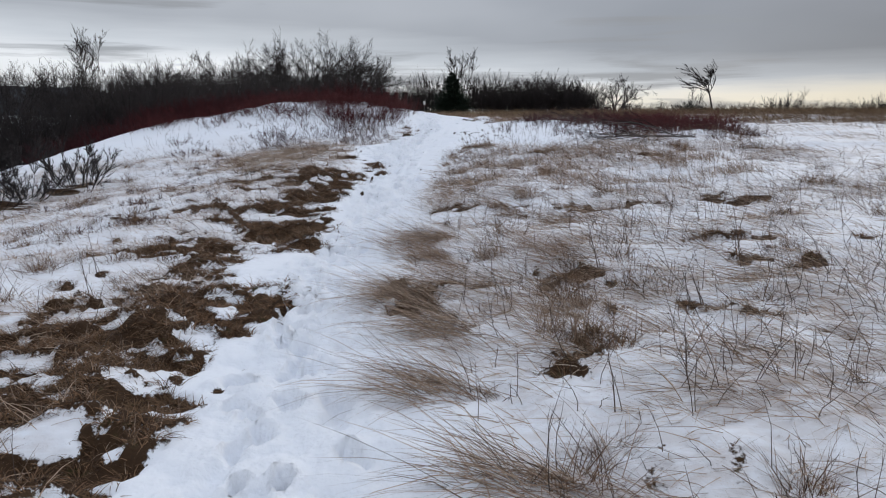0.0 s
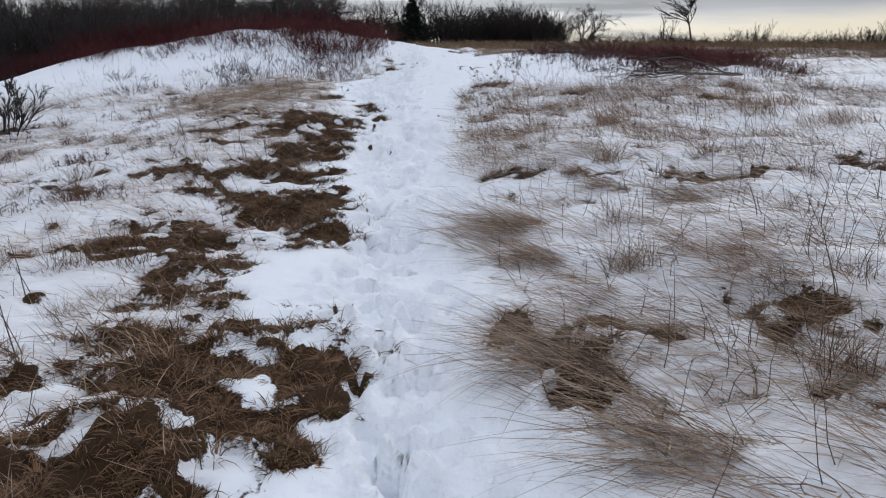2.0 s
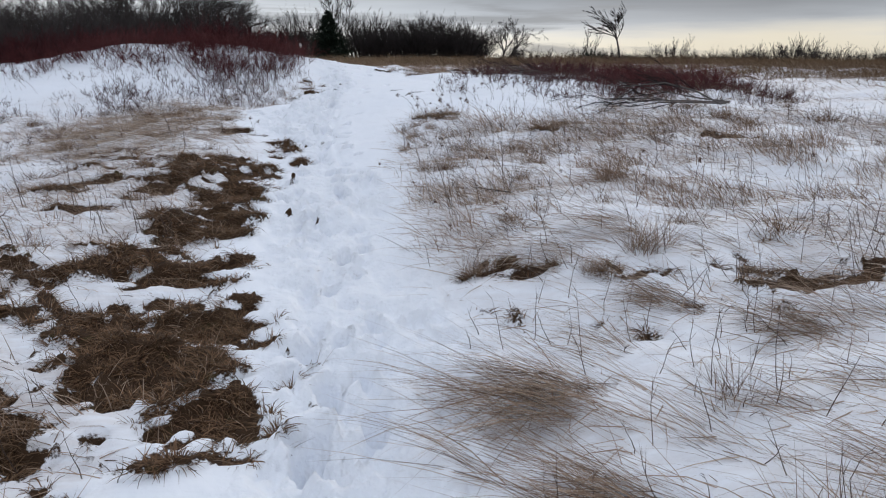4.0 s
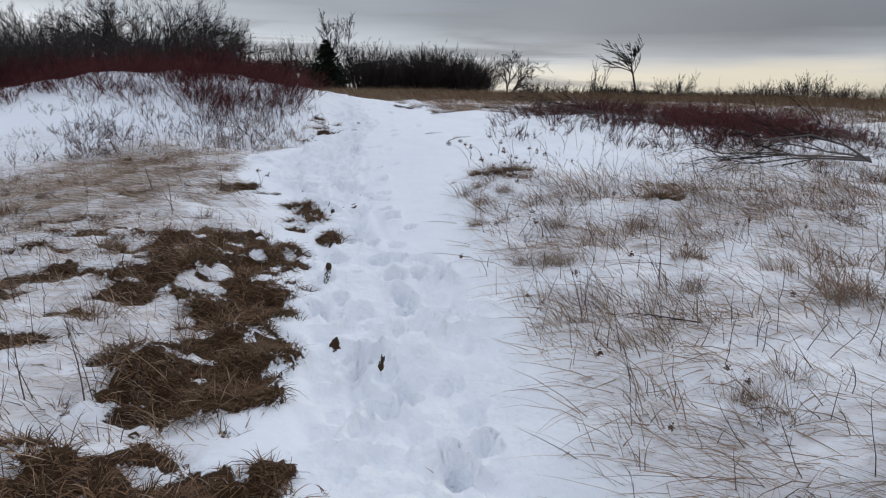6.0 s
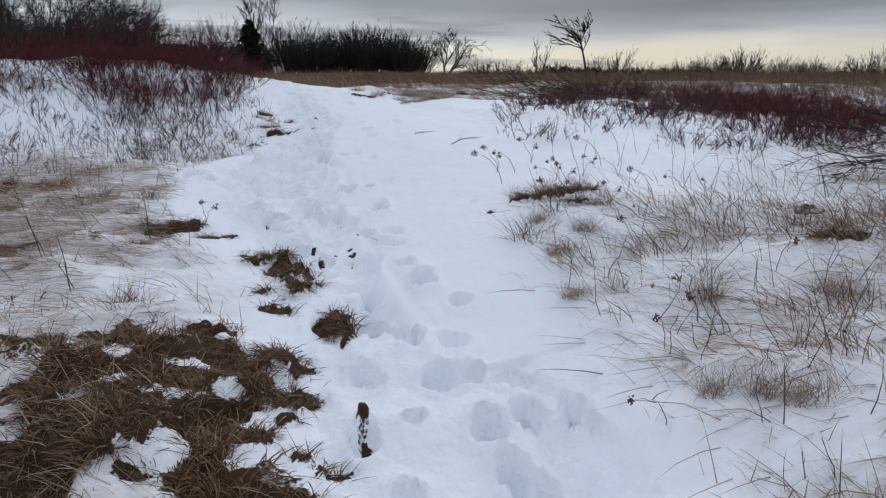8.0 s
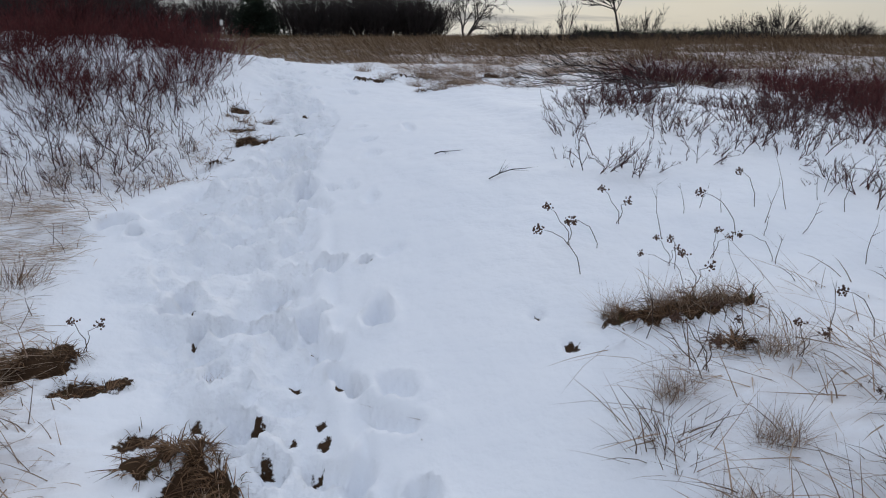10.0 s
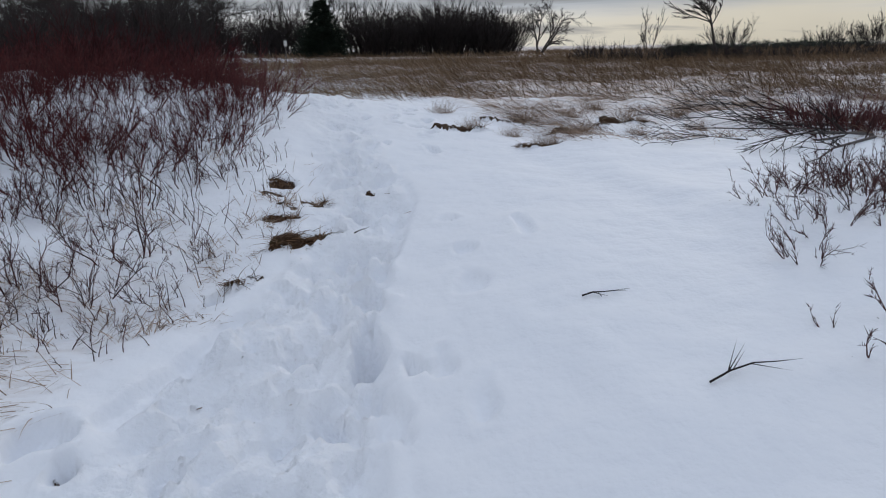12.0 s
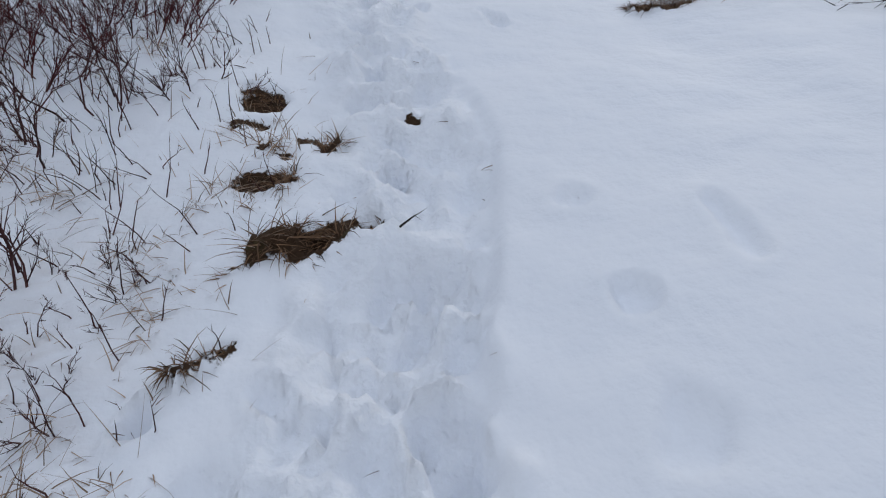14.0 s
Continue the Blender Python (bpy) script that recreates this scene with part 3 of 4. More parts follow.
def thicket(name, label, seed, height, width, stems, mat=TWIG, kids=(7, 5), girth=0.014, category="bare shrub", spread=0.5, rise=0.25, crook=0.12):
    """A dense bush of many upright stems from one stool, at the origin."""
    rng = np.random.default_rng(seed)
    root = tagged(new(name), label, category)
    r, a = width * 0.5 * np.sqrt(rng.uniform(0, 1, stems)), rng.uniform(0, 2 * math.pi, stems)
    start = np.stack([r * 0.7 * np.cos(a), r * 0.7 * np.sin(a), np.full(stems, -0.05)], 1)
    way = np.stack([np.cos(a) * spread * r / width * 2, np.sin(a) * spread * r / width * 2, np.ones(stems)], 1) + rng.normal(0, 0.12, (stems, 3))
    levels = [(kids[0], 0.45, 0.55, 0.2)] + ([(kids[1], 0.45, 0.6, 0.2)] if len(kids) > 1 else [])
    got = grown(rng, start, way, height * 0.85 * rng.uniform(0.6, 1.05, stems), np.full(stems, girth), levels, rise, crook, finest=0.0016 if height < 1.2 else 0.008)
    tagged(part("stem_base", mesh_of("stem_base", *tubes(*got[0]), mat), root), kind="stuff")
    tagged(part("crown", mesh_of("crown", *joined(*[tubes(*g) for g in got[1:]]), mat), root), kind="stuff")
    return root


def massed(name, label, seed, spots, height, width, stems, mat, kids, girth, category="red shrubs", group=""):
    """A tangle of bushes too close to be told apart."""
    rng = np.random.default_rng(seed)
    n = len(spots) * stems
    spots = np.repeat(np.array(spots), stems, 0)
    r, a = width * 0.5 * np.sqrt(rng.uniform(0, 1, n)), rng.uniform(0, 2 * math.pi, n)
    tall = np.repeat(rng.uniform(0.75, 1.25, n // stems), stems)
    start = on_land(spots[:, 0] + 0.7 * r * np.cos(a), spots[:, 1] + 0.7 * r * np.sin(a), 0.05)
    way = np.stack([np.cos(a) * 1.7 * r / width, np.sin(a) * 1.7 * r / width, np.ones(n)], 1) + rng.normal(0, 0.12, (n, 3))
    got = grown(rng, start, way, height * 0.85 * tall * rng.uniform(0.6, 1.05, n), np.full(n, girth), [(kids[0], 0.45, 0.55, 0.2), (kids[1], 0.45, 0.6, 0.2)], 0.13, 0.2)
    return tagged(new(name, mesh_of(name, *joined(*[tubes(*g) for g in got]), mat)), label, category, group, kind="stuff")


def scattered(kinds, spots, rng, lo=0.8, hi=1.2, sink=0.03):
    """Copies of the kinds at the spots; each kind stands at the first spot that falls to it."""
    used = set()
    for i, (x, y) in enumerate(spots):
        k = kinds[i % len(kinds)]
        m = pose(x, y, float(surface(x, y)) - sink, 0, 0, rng.uniform(0, 360))
        ob = k if k not in used else copy_thing(k, m)
        used.add(k)
        f = rng.uniform(lo, hi)
        ob.matrix_basis = m @ Matrix.Diagonal((f, f, f * rng.uniform(0.85, 1.1), 1))


rng = np.random.default_rng(5)
# dense dark thicket behind the field
dense = [thicket("thicket_bush", "dense leafless dark thicket bush at the field's far edge", 20 + i, 2.9, 2.1, 40, kids=(8, 8), girth=0.026, spread=0.6, rise=0.14, crook=0.1) for i in range(3)]
spots = [(3.3 + 0.42 * i + rng.uniform(-0.3, 0.3), 53.5 + rng.uniform(-1.2, 1.8)) for i in range(20)]
for k in dense:
    tagged(k, group="thicket behind the field")
scattered(dense, spots, rng, 0.62, 1.15)
# woods on the far side of the mound, thinning down the slope
copse = [thicket("woodland_bush", "tall leafless grey-brown woodland bush behind the mound", 40 + i, 3.4, 2.8, 34, kids=(8, 8), girth=0.030, spread=0.8, rise=0.12, crook=0.1) for i in range(3)]
for k in copse:
    tagged(k, group="bushes behind the mound")
spots = []
for i in range(12):
    spots.append((-9 + 0.95 * i + rng.uniform(-0.4, 0.4), 56.5 + rng.uniform(-1.5, 1.5)))
for i in range(34):
    f = i / 33
    spots.append((-0.5 - 27 * f + rng.uniform(-0.8, 0.8), 57 - 22 * f + rng.uniform(-2, 2)))
for i in range(26):
    f = i / 25
    spots.append((-6.5 - 19 * f + rng.uniform(-0.8, 0.8), 40 - 14 * f + rng.uniform(-1.5, 1.5)))
for i in range(26):
    spots.append((-17 + 0.5 * i + rng.uniform(-0.4, 0.4), 45 + rng.uniform(-2, 2)))
for i in range(22):
    f = i / 21
    spots.append((-9.5 - 10.5 * f + rng.uniform(-0.8, 0.8), 31 - 10 * f + rng.uniform(-1.2, 1.2)))
scattered(copse, spots, rng, 0.55, 0.98)
tall = bare_tree("leafless_tree", "wide leafless tree rising over the thicket", 61, -9.6, 58, 7.2, 20, rise=0.0, girth=0.075, spread=1.5, crook=0.06, finest=0.009, stem_part=0.72, levels=((9, 0.5, 0.6, 0.25), (9, 0.5, 0.65, 0.2), (8, 0.5, 0.7, 0.2)))
tall2 = bare_tree("leafless_tree", "wide leafless tree rising over the thicket", 62, -14, 58, 6.0, 15, rise=0.0, girth=0.065, spread=1.35, crook=0.07, finest=0.009, stem_part=0.72, levels=((9, 0.5, 0.6, 0.25), (8, 0.5, 0.65, 0.2), (8, 0.5, 0.7, 0.2)))
for x, y, f in ((-6.3, 59, 0.82), (-19, 52, 0.7), (-24, 46, 0.6), (-23, 36, 0.6), (-0.5, 60, 0.5), (-17, 33, 0.5)):
    ob = copy_thing(tall if f > 0.78 else tall2, pose(x, y, float(surface(x, y)) - 0.05, 0, 0, rng.uniform(0, 360)))
    ob.scale = (f, f, f)
slim = bare_tree("slim_tree", "slim leafless tree beside a dark spruce", 63, 2.3, 53.6, 4.9, 4, lean=(-0.1, 0), rise=0.12, girth=0.032, spread=0.26, crook=0.06, stem_part=0.8, levels=((10, 0.36, 0.5, 0.25), (8, 0.5, 0.55, 0.2), (5, 0.5, 0.6, 0.2)))
pale_tree = copy_thing(slim, pose(-17.5, 40, float(surface(-17.5, 40)), 0, 0, 70))
tagged(pale_tree, "pale leafless tree on the slope above the woods")
bare_tree("wind_bent_tree", "lone wind-bent leafless tree on the meadow's edge", 75, 14.65, 39.4, 2.75, 1, lean=(-0.2, 0), rise=0.03, wind=(-0.33, 0, 0.08), girth=0.07, crook=0.08, finest=0.012,
          levels=((15, 0.85, 1.15, 0.6), (8, 0.5, 0.6, 0.25), (7, 0.5, 0.6, 0.2)), stem_part=0.8)
bare_tree("spreading_tree", "low spreading leafless tree at the thicket's end", 72, 13.1, 54.5, 3.5, 4, rise=0.03, girth=0.07, spread=1.0, crook=0.16,
          levels=((9, 0.55, 0.9, 0.3), (8, 0.5, 0.8, 0.2), (6, 0.45, 0.8, 0.2)))
bare_tree("upright_shrub", "thin upright leafless shrub on the meadow's edge", 73, 17.3, 50, 2.5, 7, rise=0.3, girth=0.025, spread=0.4,
          levels=((6, 0.45, 0.5, 0.3), (5, 0.5, 0.6, 0.2)), category="bare shrub")
low_shrub = thicket("meadow_shrub", "leafless shrub standing out of the tan meadow", 80, 1.7, 2.4, 30, kids=(6, 5), girth=0.016, spread=0.8)
tagged(low_shrub, group="shrubs along the skyline")
scattered([low_shrub], [(33.5, 58), (36.2, 60), (37.5, 58), (39, 60), (41, 58), (43.5, 57), (28, 60), (46, 54), (49, 50)], rng, 0.9, 1.45)
juniper = thicket("dark_low_bush", "low dense dark evergreen bush under the lone tree", 81, 0.75, 1.6, 60, mat=NEEDLE, kids=(10, 8), girth=0.02, spread=1.0)
juniper.matrix_basis = pose(13.3, 39.2, float(surface(13.3, 39.2)))
for x, y, fx, fz in ((19.5, 50, 1.6, 0.8), (22, 52, 2.0, 0.9), (25, 53, 1.8, 0.8), (28.5, 55, 2.2, 0.9), (31.5, 57, 2.2, 1.0), (16, 43, 1.2, 0.6), (35, 58, 2.2, 0.9)):
    m = pose(x, y, float(surface(x, y)), 0, 0, rng.uniform(0, 360))
    ob = copy_thing(juniper, m)
    ob.matrix_basis = m @ Matrix.Diagonal((fx, fx, fz, 1))
    tagged(ob, "low dark evergreen bush along the meadow's skyline", group="dark bushes along the skyline")

brush_line = [(x + rng.uniform(-0.3, 0.3), 35.5 - 0.06 * (x - 8) + rng.uniform(-0.8, 0.8)) for x in np.arange(8.0, 32, 0.28)]
massed("skyline_brush", "low dark brown brush along the meadow's far edge", 83, brush_line, 0.72, 1.1, 14, TWIG, (7, 5), 0.012, "low brush")


def spruce(x, y, height):
    rng = np.random.default_rng(90)
    root = tagged(new("spruce"), "small dark green spruce at the thicket's edge", "conifer")
    root.location = (x, y, float(surface(x, y)) - 0.05)
    part("trunk", mesh_of("trunk", *tubes(np.array([[(0, 0, 0), (0.02, 0, height * 0.5), (0, 0, height)]], float), np.array([[0.07, 0.045, 0.008]]), 6), BARK, True), root)
    n = 420
    h = height * (1 - rng.uniform(0.0, 0.95, n) ** 0.75)
    a = rng.uniform(0, 2 * math.pi, n)
    reach = 0.10 + (height - h) * 0.52 * rng.uniform(0.7, 1.15, n)
    way = np.stack([np.cos(a), np.sin(a), rng.uniform(-0.15, 0.25, n)], 1)
    start = np.stack([np.zeros(n), np.zeros(n), h], 1)
    got = grown(rng, start, way, reach, np.full(n, 0.012), [(7, 0.45, 0.7, 0.15)], -0.1, 0.08)
    part("bough_mass", mesh_of("bough_mass", *joined(*[tubes(*g) for g in got]), NEEDLE), root)
    pts = np.repeat(got[1][0].reshape(-1, 3), 4, 0)
    m = len(pts)
    v, t = blades(pts, rng.uniform(0, 2 * math.pi, m), rng.uniform(0.07, 0.13, m), rng.uniform(0.0, 0.7, m), np.full(m, 0.1), np.full(m, 0.05), rng)
    part("needles", mesh_of("needles", v, t, NEEDLE), root, "dark green needles")
    return root


spruce(1.4, 52.3, 2.9)


def far_ridge(name, label, mat, az0, az1, dist, low, crest, seed):
    """A long wooded ridge on the horizon, a bank with a broken crest."""
    n = 140
    a = np.radians(np.linspace(az0, az1, n))
    f = np.linspace(0, 1, n)
    h = crest * (0.35 + 0.65 * np.sin(math.pi * np.clip(f, 0.02, 0.98)) ** 0.5) * (0.82 + 0.3 * ripple(f * 40, f * 0, 4, seed) + 0.10 * ripple(f * 40, f * 0, 0.6, seed))
    rows = []
    for d, k in ((dist * 0.94, 0.0), (dist * 0.97, 0.6), (dist, 1.0), (dist * 1.05, 0.0)):
        rows.append(np.stack([np.sin(a) * d, np.cos(a) * d, low + h * k], 1))
    k = np.arange(4 * n).reshape(4, n)
    p, q, r, s = k[:-1, :-1].ravel(), k[:-1, 1:].ravel(), k[1:, 1:].ravel(), k[1:, :-1].ravel()
    tris = np.stack([np.stack([p, q, r], 1), np.stack([p, r, s], 1)], 1).reshape(-1, 3)
    return tagged(new(name, mesh_of(name, np.concatenate(rows), tris, mat, True)), label, "far ridge", kind="structure")


far_ridge("backdrop", "dark wooded ridge on the horizon", FAR_WOOD, -52, -12, 900, -6, 44, 1)
far_ridge("backdrop_shore", "low dark wooded headland on the horizon", FAR_WOOD, 45.5, 62, 700, -4, 8, 2)


def marker_post(x, y):
    root = tagged(new("marker_post"), "thin trail marker post with a white tag", "marker post")
    root.location = (x, y, float(surface(x, y)) - 0.05)
    part("post", mesh_of("post", *tubes(np.array([[(0, 0, 0), (0, 0, 0.5), (0, 0, 0.98), (0, 0, 1.0)]], float), np.full((1, 4), 0.022), 6), WEATHERED, True), root)
    bm = bmesh.new()
    bmesh.ops.create_cube(bm, size=1, matrix=Matrix.Translation((0, -0.03, 0.82)) @ Matrix.Diagonal((0.11, 0.014, 0.2, 1)))
    bmesh.ops.bevel(bm, geom=bm.edges[:], offset=0.004, segments=1, affect="EDGES")
    me = bpy.data.meshes.new("tag")
    bm.to_mesh(me)
    me.materials.append(WHITE)
    part("tag", me, root, "white painted tag")


marker_post(-0.4, 43.5)


# ---- red-twigged shrubs ----
reds = [thicket("red_shrub", "leafless red-twigged shrub growing out of the snow", 100 + i, 0.60, 0.85, 14, mat=RED, kids=(8, 5), girth=0.0058, spread=0.9, rise=0.12, crook=0.2) for i in range(4)]
for k in reds:
    tagged(k, group="red shrubs on the mound")
rng = np.random.default_rng(8)


def gathered(n, box, keep):
    x0, x1, y0, y1 = box
    found, tries = [], 0
    while len(found) < n and tries < 20000:
        tries += 1
        x, y = rng.uniform(x0, x1), rng.uniform(y0, y1)
        if keep(x, y) > rng.uniform(0, 1):
            found.append((x, y))
    return found


def on_mound(x, y):
    """Inside the foot of the red shrubs, which runs from the trail back along the mound."""
    foot = float(np.interp(x, [-13, -8.5, -5.6, -4.2, -3.0, -1.9, -1.2, -0.8, -0.5], [23.4, 22.3, 21.6, 21.2, 20.5, 20.2, 20.6, 21.2, 22.2]))
    return float(step(-0.15, 0.5, y - foot + 0.5 * (float(ripple(x, y, 0.7, 44)) - 0.5))) * float(step(0.1, 0.6, float(trail_left(y)) - x))


scattered(reds, gathered(92, (-4.4, -0.5, 19.8, 23.6), on_mound) + gathered(70, (-9.5, -4.2, 20.8, 24.0), on_mound) + [(-1.0, 21.2), (-0.8, 22.0), (-1.3, 20.8), (-0.75, 22.8), (-1.6, 20.6), (-0.8, 23.6), (-1.9, 20.3), (-2.4, 20.2), (-2.0, 20.9), (-1.2, 21.7), (-1.5, 21.3)], rng, 0.55, 1.05)
massed("red_thicket", "dense leafless dark red shrubs over the mound's back", 104, gathered(175, (-12.5, -1.3, 23.0, 26.5), on_mound), 0.74, 1.1, 17, RED_DEEP, (8, 5), 0.0085)
reds_far = [thicket("red_shrub", "leafless dark red shrub on the low bank", 110 + i, 0.5, 0.8, 17, mat=RED, kids=(7, 4), girth=0.0055, spread=0.95, rise=0.12, crook=0.2) for i in range(3)]
for k in reds_far:
    tagged(k, group="red shrubs on the bank")


def on_bank(x, y):
    middle = float(np.interp(y, [15.2, 17, 20, 23, 26], [4.8, 5.6, 6.4, 6.0, 5.6]))
    return float(step(1.5, 0.7, abs(x - middle)))


scattered(reds_far, gathered(82, (3.2, 9, 15.0, 20.8), on_bank) + gathered(14, (4.3, 5.7, 20.2, 21.4), lambda x, y: 1), rng, 0.7, 1.1)
# bluish bare bushes thinning out in front of them
sprigs = [thicket("small_bare_shrub", "small dark leafless shrub poking out of clean snow", 120 + i, 0.34, 0.4, 8, mat=RED_DARK, kids=(6, 5), girth=0.0042, spread=1.0, rise=0.15, crook=0.2) for i in range(4)]
for k in sprigs:
    tagged(k, group="small shrubs in the snow")


def in_front(x, y):
    right = float(step(0.2, 1.6, x - 1.0 - 0.3 * abs(y - 17.3) - 0.35 * max(0, 16.5 - y))) * float(step(13.8, 15.0, y)) * float(step(18.9, 18.0, y))
    left = float(step(0.0, 0.8, trail_left(y) - 0.1 - x)) * float(step(17.6, 18.6, y)) * float(step(22.5, 21.0, y))
    return max(right, 0.35 * left)


scattered(sprigs, gathered(215, (-7, 6.5, 13.8, 22), in_front) + [(2.1, 18.0), (1.75, 17.2), (1.5, 16.4), (1.7, 16.2), (-1.6, 19.9), (-1.1, 20.3), (-1.9, 19.8), (-1.3, 18.5), (-1.55, 18.2), (-1.75, 18.6), (-1.4, 18.9), (-1.9, 18.1), (-1.15, 18.95), (-2.1, 18.5), (-1.7, 19.2), (-2.3, 19.0), (2.3, 17.6), (2.0, 17.5), (2.45, 18.2)], rng, 0.65, 1.3)
fronts = thicket("front_shrub", "taller branching leafless shrub before the mound", 126, 0.62, 0.5, 6, mat=RED_DARK, kids=(8, 7), girth=0.0062, spread=1.0, rise=0.15, crook=0.24)
tagged(fronts, group="taller shrubs before the mound")
scattered([fronts], [(-1.9, 19.8), (-1.62, 19.9), (-2.2, 19.75), (-1.5, 19.0), (-2.5, 19.9), (-1.3, 20.2), (-2.1, 18.75)], rng, 0.8, 1.15)
ledges = []
for x0, y0, dx, dy in ((-4.6, 10.6, 1.5, 0.25), (-5.6, 12.8, 1.8, 0.4), (-3.6, 13.6, 1.2, 0.2), (-6.8, 11.2, 1.2, 0.9), (-5.0, 15.4, 1.7, 0.3), (-7.6, 14.6, 1.5, 0.6), (-3.9, 8.6, 0.8, 0.2)):
    ledges += [(x0 + dx * f + rng.normal(0, 0.06), y0 + dy * f + rng.normal(0, 0.08)) for f in rng.uniform(0, 1, 9)]
low = thicket("low_twig_shrub", "low tangled dark leafless shrub on the snowy slope", 127, 0.22, 0.5, 11, mat=RED_DARK, kids=(6, 5), girth=0.005, spread=1.4, rise=0.08, crook=0.26)
tagged(low, group="low shrubs on the slope")
scattered([low], ledges + gathered(35, (-8, -2.6, 8, 18.5), lambda x, y: 1), rng, 0.6, 1.2)
slope = [thicket("slope_bush", "dark leafless bush in a ditch on the slope", 130 + i, 1.3, 1.1, 15, kids=(9, 8), girth=0.014, spread=1.25, rise=0.14, crook=0.14) for i in range(2)]
for k in slope:
    tagged(k, group="bushes on the slope")
scattered(slope, [(-7.15, 13.3), (-7.5, 12.9), (-6.8, 14.6), (-9.5, 15.5), (-11, 16.5), (-10.5, 14), (-12.5, 17), (-13.5, 15), (-12, 19), (-14.5, 18.5), (-16, 20), (-11.5, 21.5), (-15, 22.5), (-13, 12), (-17.5, 17)], rng, 0.65, 1.25)


# ---- fallen boughs ----
def fallen_bough(name, label, seed, x, y, turn, length, boughs):
    rng = np.random.default_rng(seed)
    root = tagged(new(name), label, "fallen branch")
    root.matrix_basis = pose(x, y, float(surface(x, y)), 0, 0, turn)
    for i in range(boughs):
        got = grown(rng, [(0.1 * i, 0.16 * (i - boughs / 2), 0.05)], [(-1, 0.13 * (i - boughs / 2), 0.07)], length * rng.uniform(0.7, 1.0), 0.013, [(7, 0.42, 0.4, 0.25), (6, 0.42, 0.5, 0.2)], -0.04, 0.1, finest=0.0032)
        limb = part("limb", mesh_of("limb", *tubes(*got[0], sides=6), WEATHERED, True), root)
        part("twig_spray", mesh_of("twig_spray", *joined(*[tubes(*g) for g in got[1:]]), TWIG), limb)


fallen_bough("fallen_bough", "bare grey fallen bough lying on snow beside the shrubs", 140, 4.5, 13.95, -8, 2.3, 5)
fallen_bough("fallen_bough", "dark heap of fallen boughs at the meadow's edge", 141, 4.5, 20.7, -5, 2.1, 9)
brush = thicket("brush_heap", "dark reddish heap of brush on a snowy lip", 142, 0.55, 1.6, 70, mat=RED_DARK, kids=(6, 4), girth=0.008, spread=1.3, category="brush heap")
brush.matrix_basis = pose(4.75, 20.6, float(surface(4.75, 20.6)))


# ---- grass ----
def grass(name, label, spots, heading, turn, length, lift, droop, width, mat, seed, category="dead grass"):
    rng = np.random.default_rng(seed)
    n = len(spots)
    base = on_land(spots[:, 0], spots[:, 1], 0.015)
    L = rng.uniform(*length, n)
    if heading is None:      # swirling tufts
        heading = 9 * ripple(spots[:, 0], spots[:, 1], 0.16, 81) + 2
        L = L * (0.5 + ripple(spots[:, 0], spots[:, 1], 0.12, 82))
    v, t = blades(base, heading + rng.normal(0, turn, n), L, rng.uniform(*lift, n), rng.uniform(*droop, n), rng.uniform(*width, n), rng)
    return tagged(new(name, mesh_of(name, v, t, mat)), label, category, kind="stuff")


def sown(n, box, keep, seed):
    rng = np.random.default_rng(seed)
    x, y = rng.uniform(box[0], box[1], n), rng.uniform(box[2], box[3], n)
    ok = keep(x, y) > rng.uniform(0, 1, n)
    return np.stack([x[ok], y[ok]], 1)


def clumpy(x, y, size, seed, lo=0.45, hi=0.75):
    return step(lo, hi, 0.65 * ripple(x, y, size, seed) + 0.35 * ripple(x, y, size * 0.35, seed + 1))


def right_bank(x, y):
    return step(-0.1, 0.5, x - trail_right(y)) * wildness(x, y) * np.clip(0.06 + 0.1 * step(9.2, 8.4, y) + 0.94 * thatch(x, y), 0, 1) * np.where(y < 8.8, 1.0, 0.7)


west = math.pi
grass("long_grass", "long wind-combed tan dead grass lying over snow", sown(52000, (-0.8, 6.5, 0.5, 16.5), right_bank, 1), west - 0.3, 0.55, (0.16, 0.6), (0.2, 0.75), (0.15, 0.5), (0.0026, 0.0056), TAN, 2)
grass("long_grass_far", "tan dead grass over snow on the open slope", sown(30000, (6, 22, 2, 24), lambda x, y: 0.1 + 0.9 * thatch(x, y), 3), west, 0.8, (0.2, 0.5), (0.2, 0.7), (0.1, 0.4), (0.004, 0.008), TAN, 4)


def swept(name, label, n, per, box, keep, length, lift, droop, mat, seed, lie=west - 0.25, stray=0.16):
    """Long blades in tufts, the blades of each tuft combed the same way by the wind."""
    rng = np.random.default_rng(seed)
    tufts = sown(n, box, keep, seed)
    m = len(tufts)
    way = lie + 0.9 * (ripple(tufts[:, 0], tufts[:, 1], 0.8, 111) - 0.5) + rng.normal(0, 0.22, m)
    size = rng.uniform(0.7, 1.15, m)
    who = np.repeat(np.arange(m), per)
    k = len(who)
    off = rng.normal(0, 1, (k, 2)) * (0.075, 0.05)
    base = on_land(tufts[who, 0] + off[:, 0], tufts[who, 1] + off[:, 1], 0.015)
    v, t = blades(base, way[who] + rng.normal(0, stray, k), size[who] * rng.uniform(*length, k), rng.uniform(*lift, k), rng.uniform(*droop, k), rng.uniform(0.0018, 0.0036, k), rng)
    return tagged(new(name, mesh_of(name, v, t, mat)), label, "dead grass", kind="stuff")


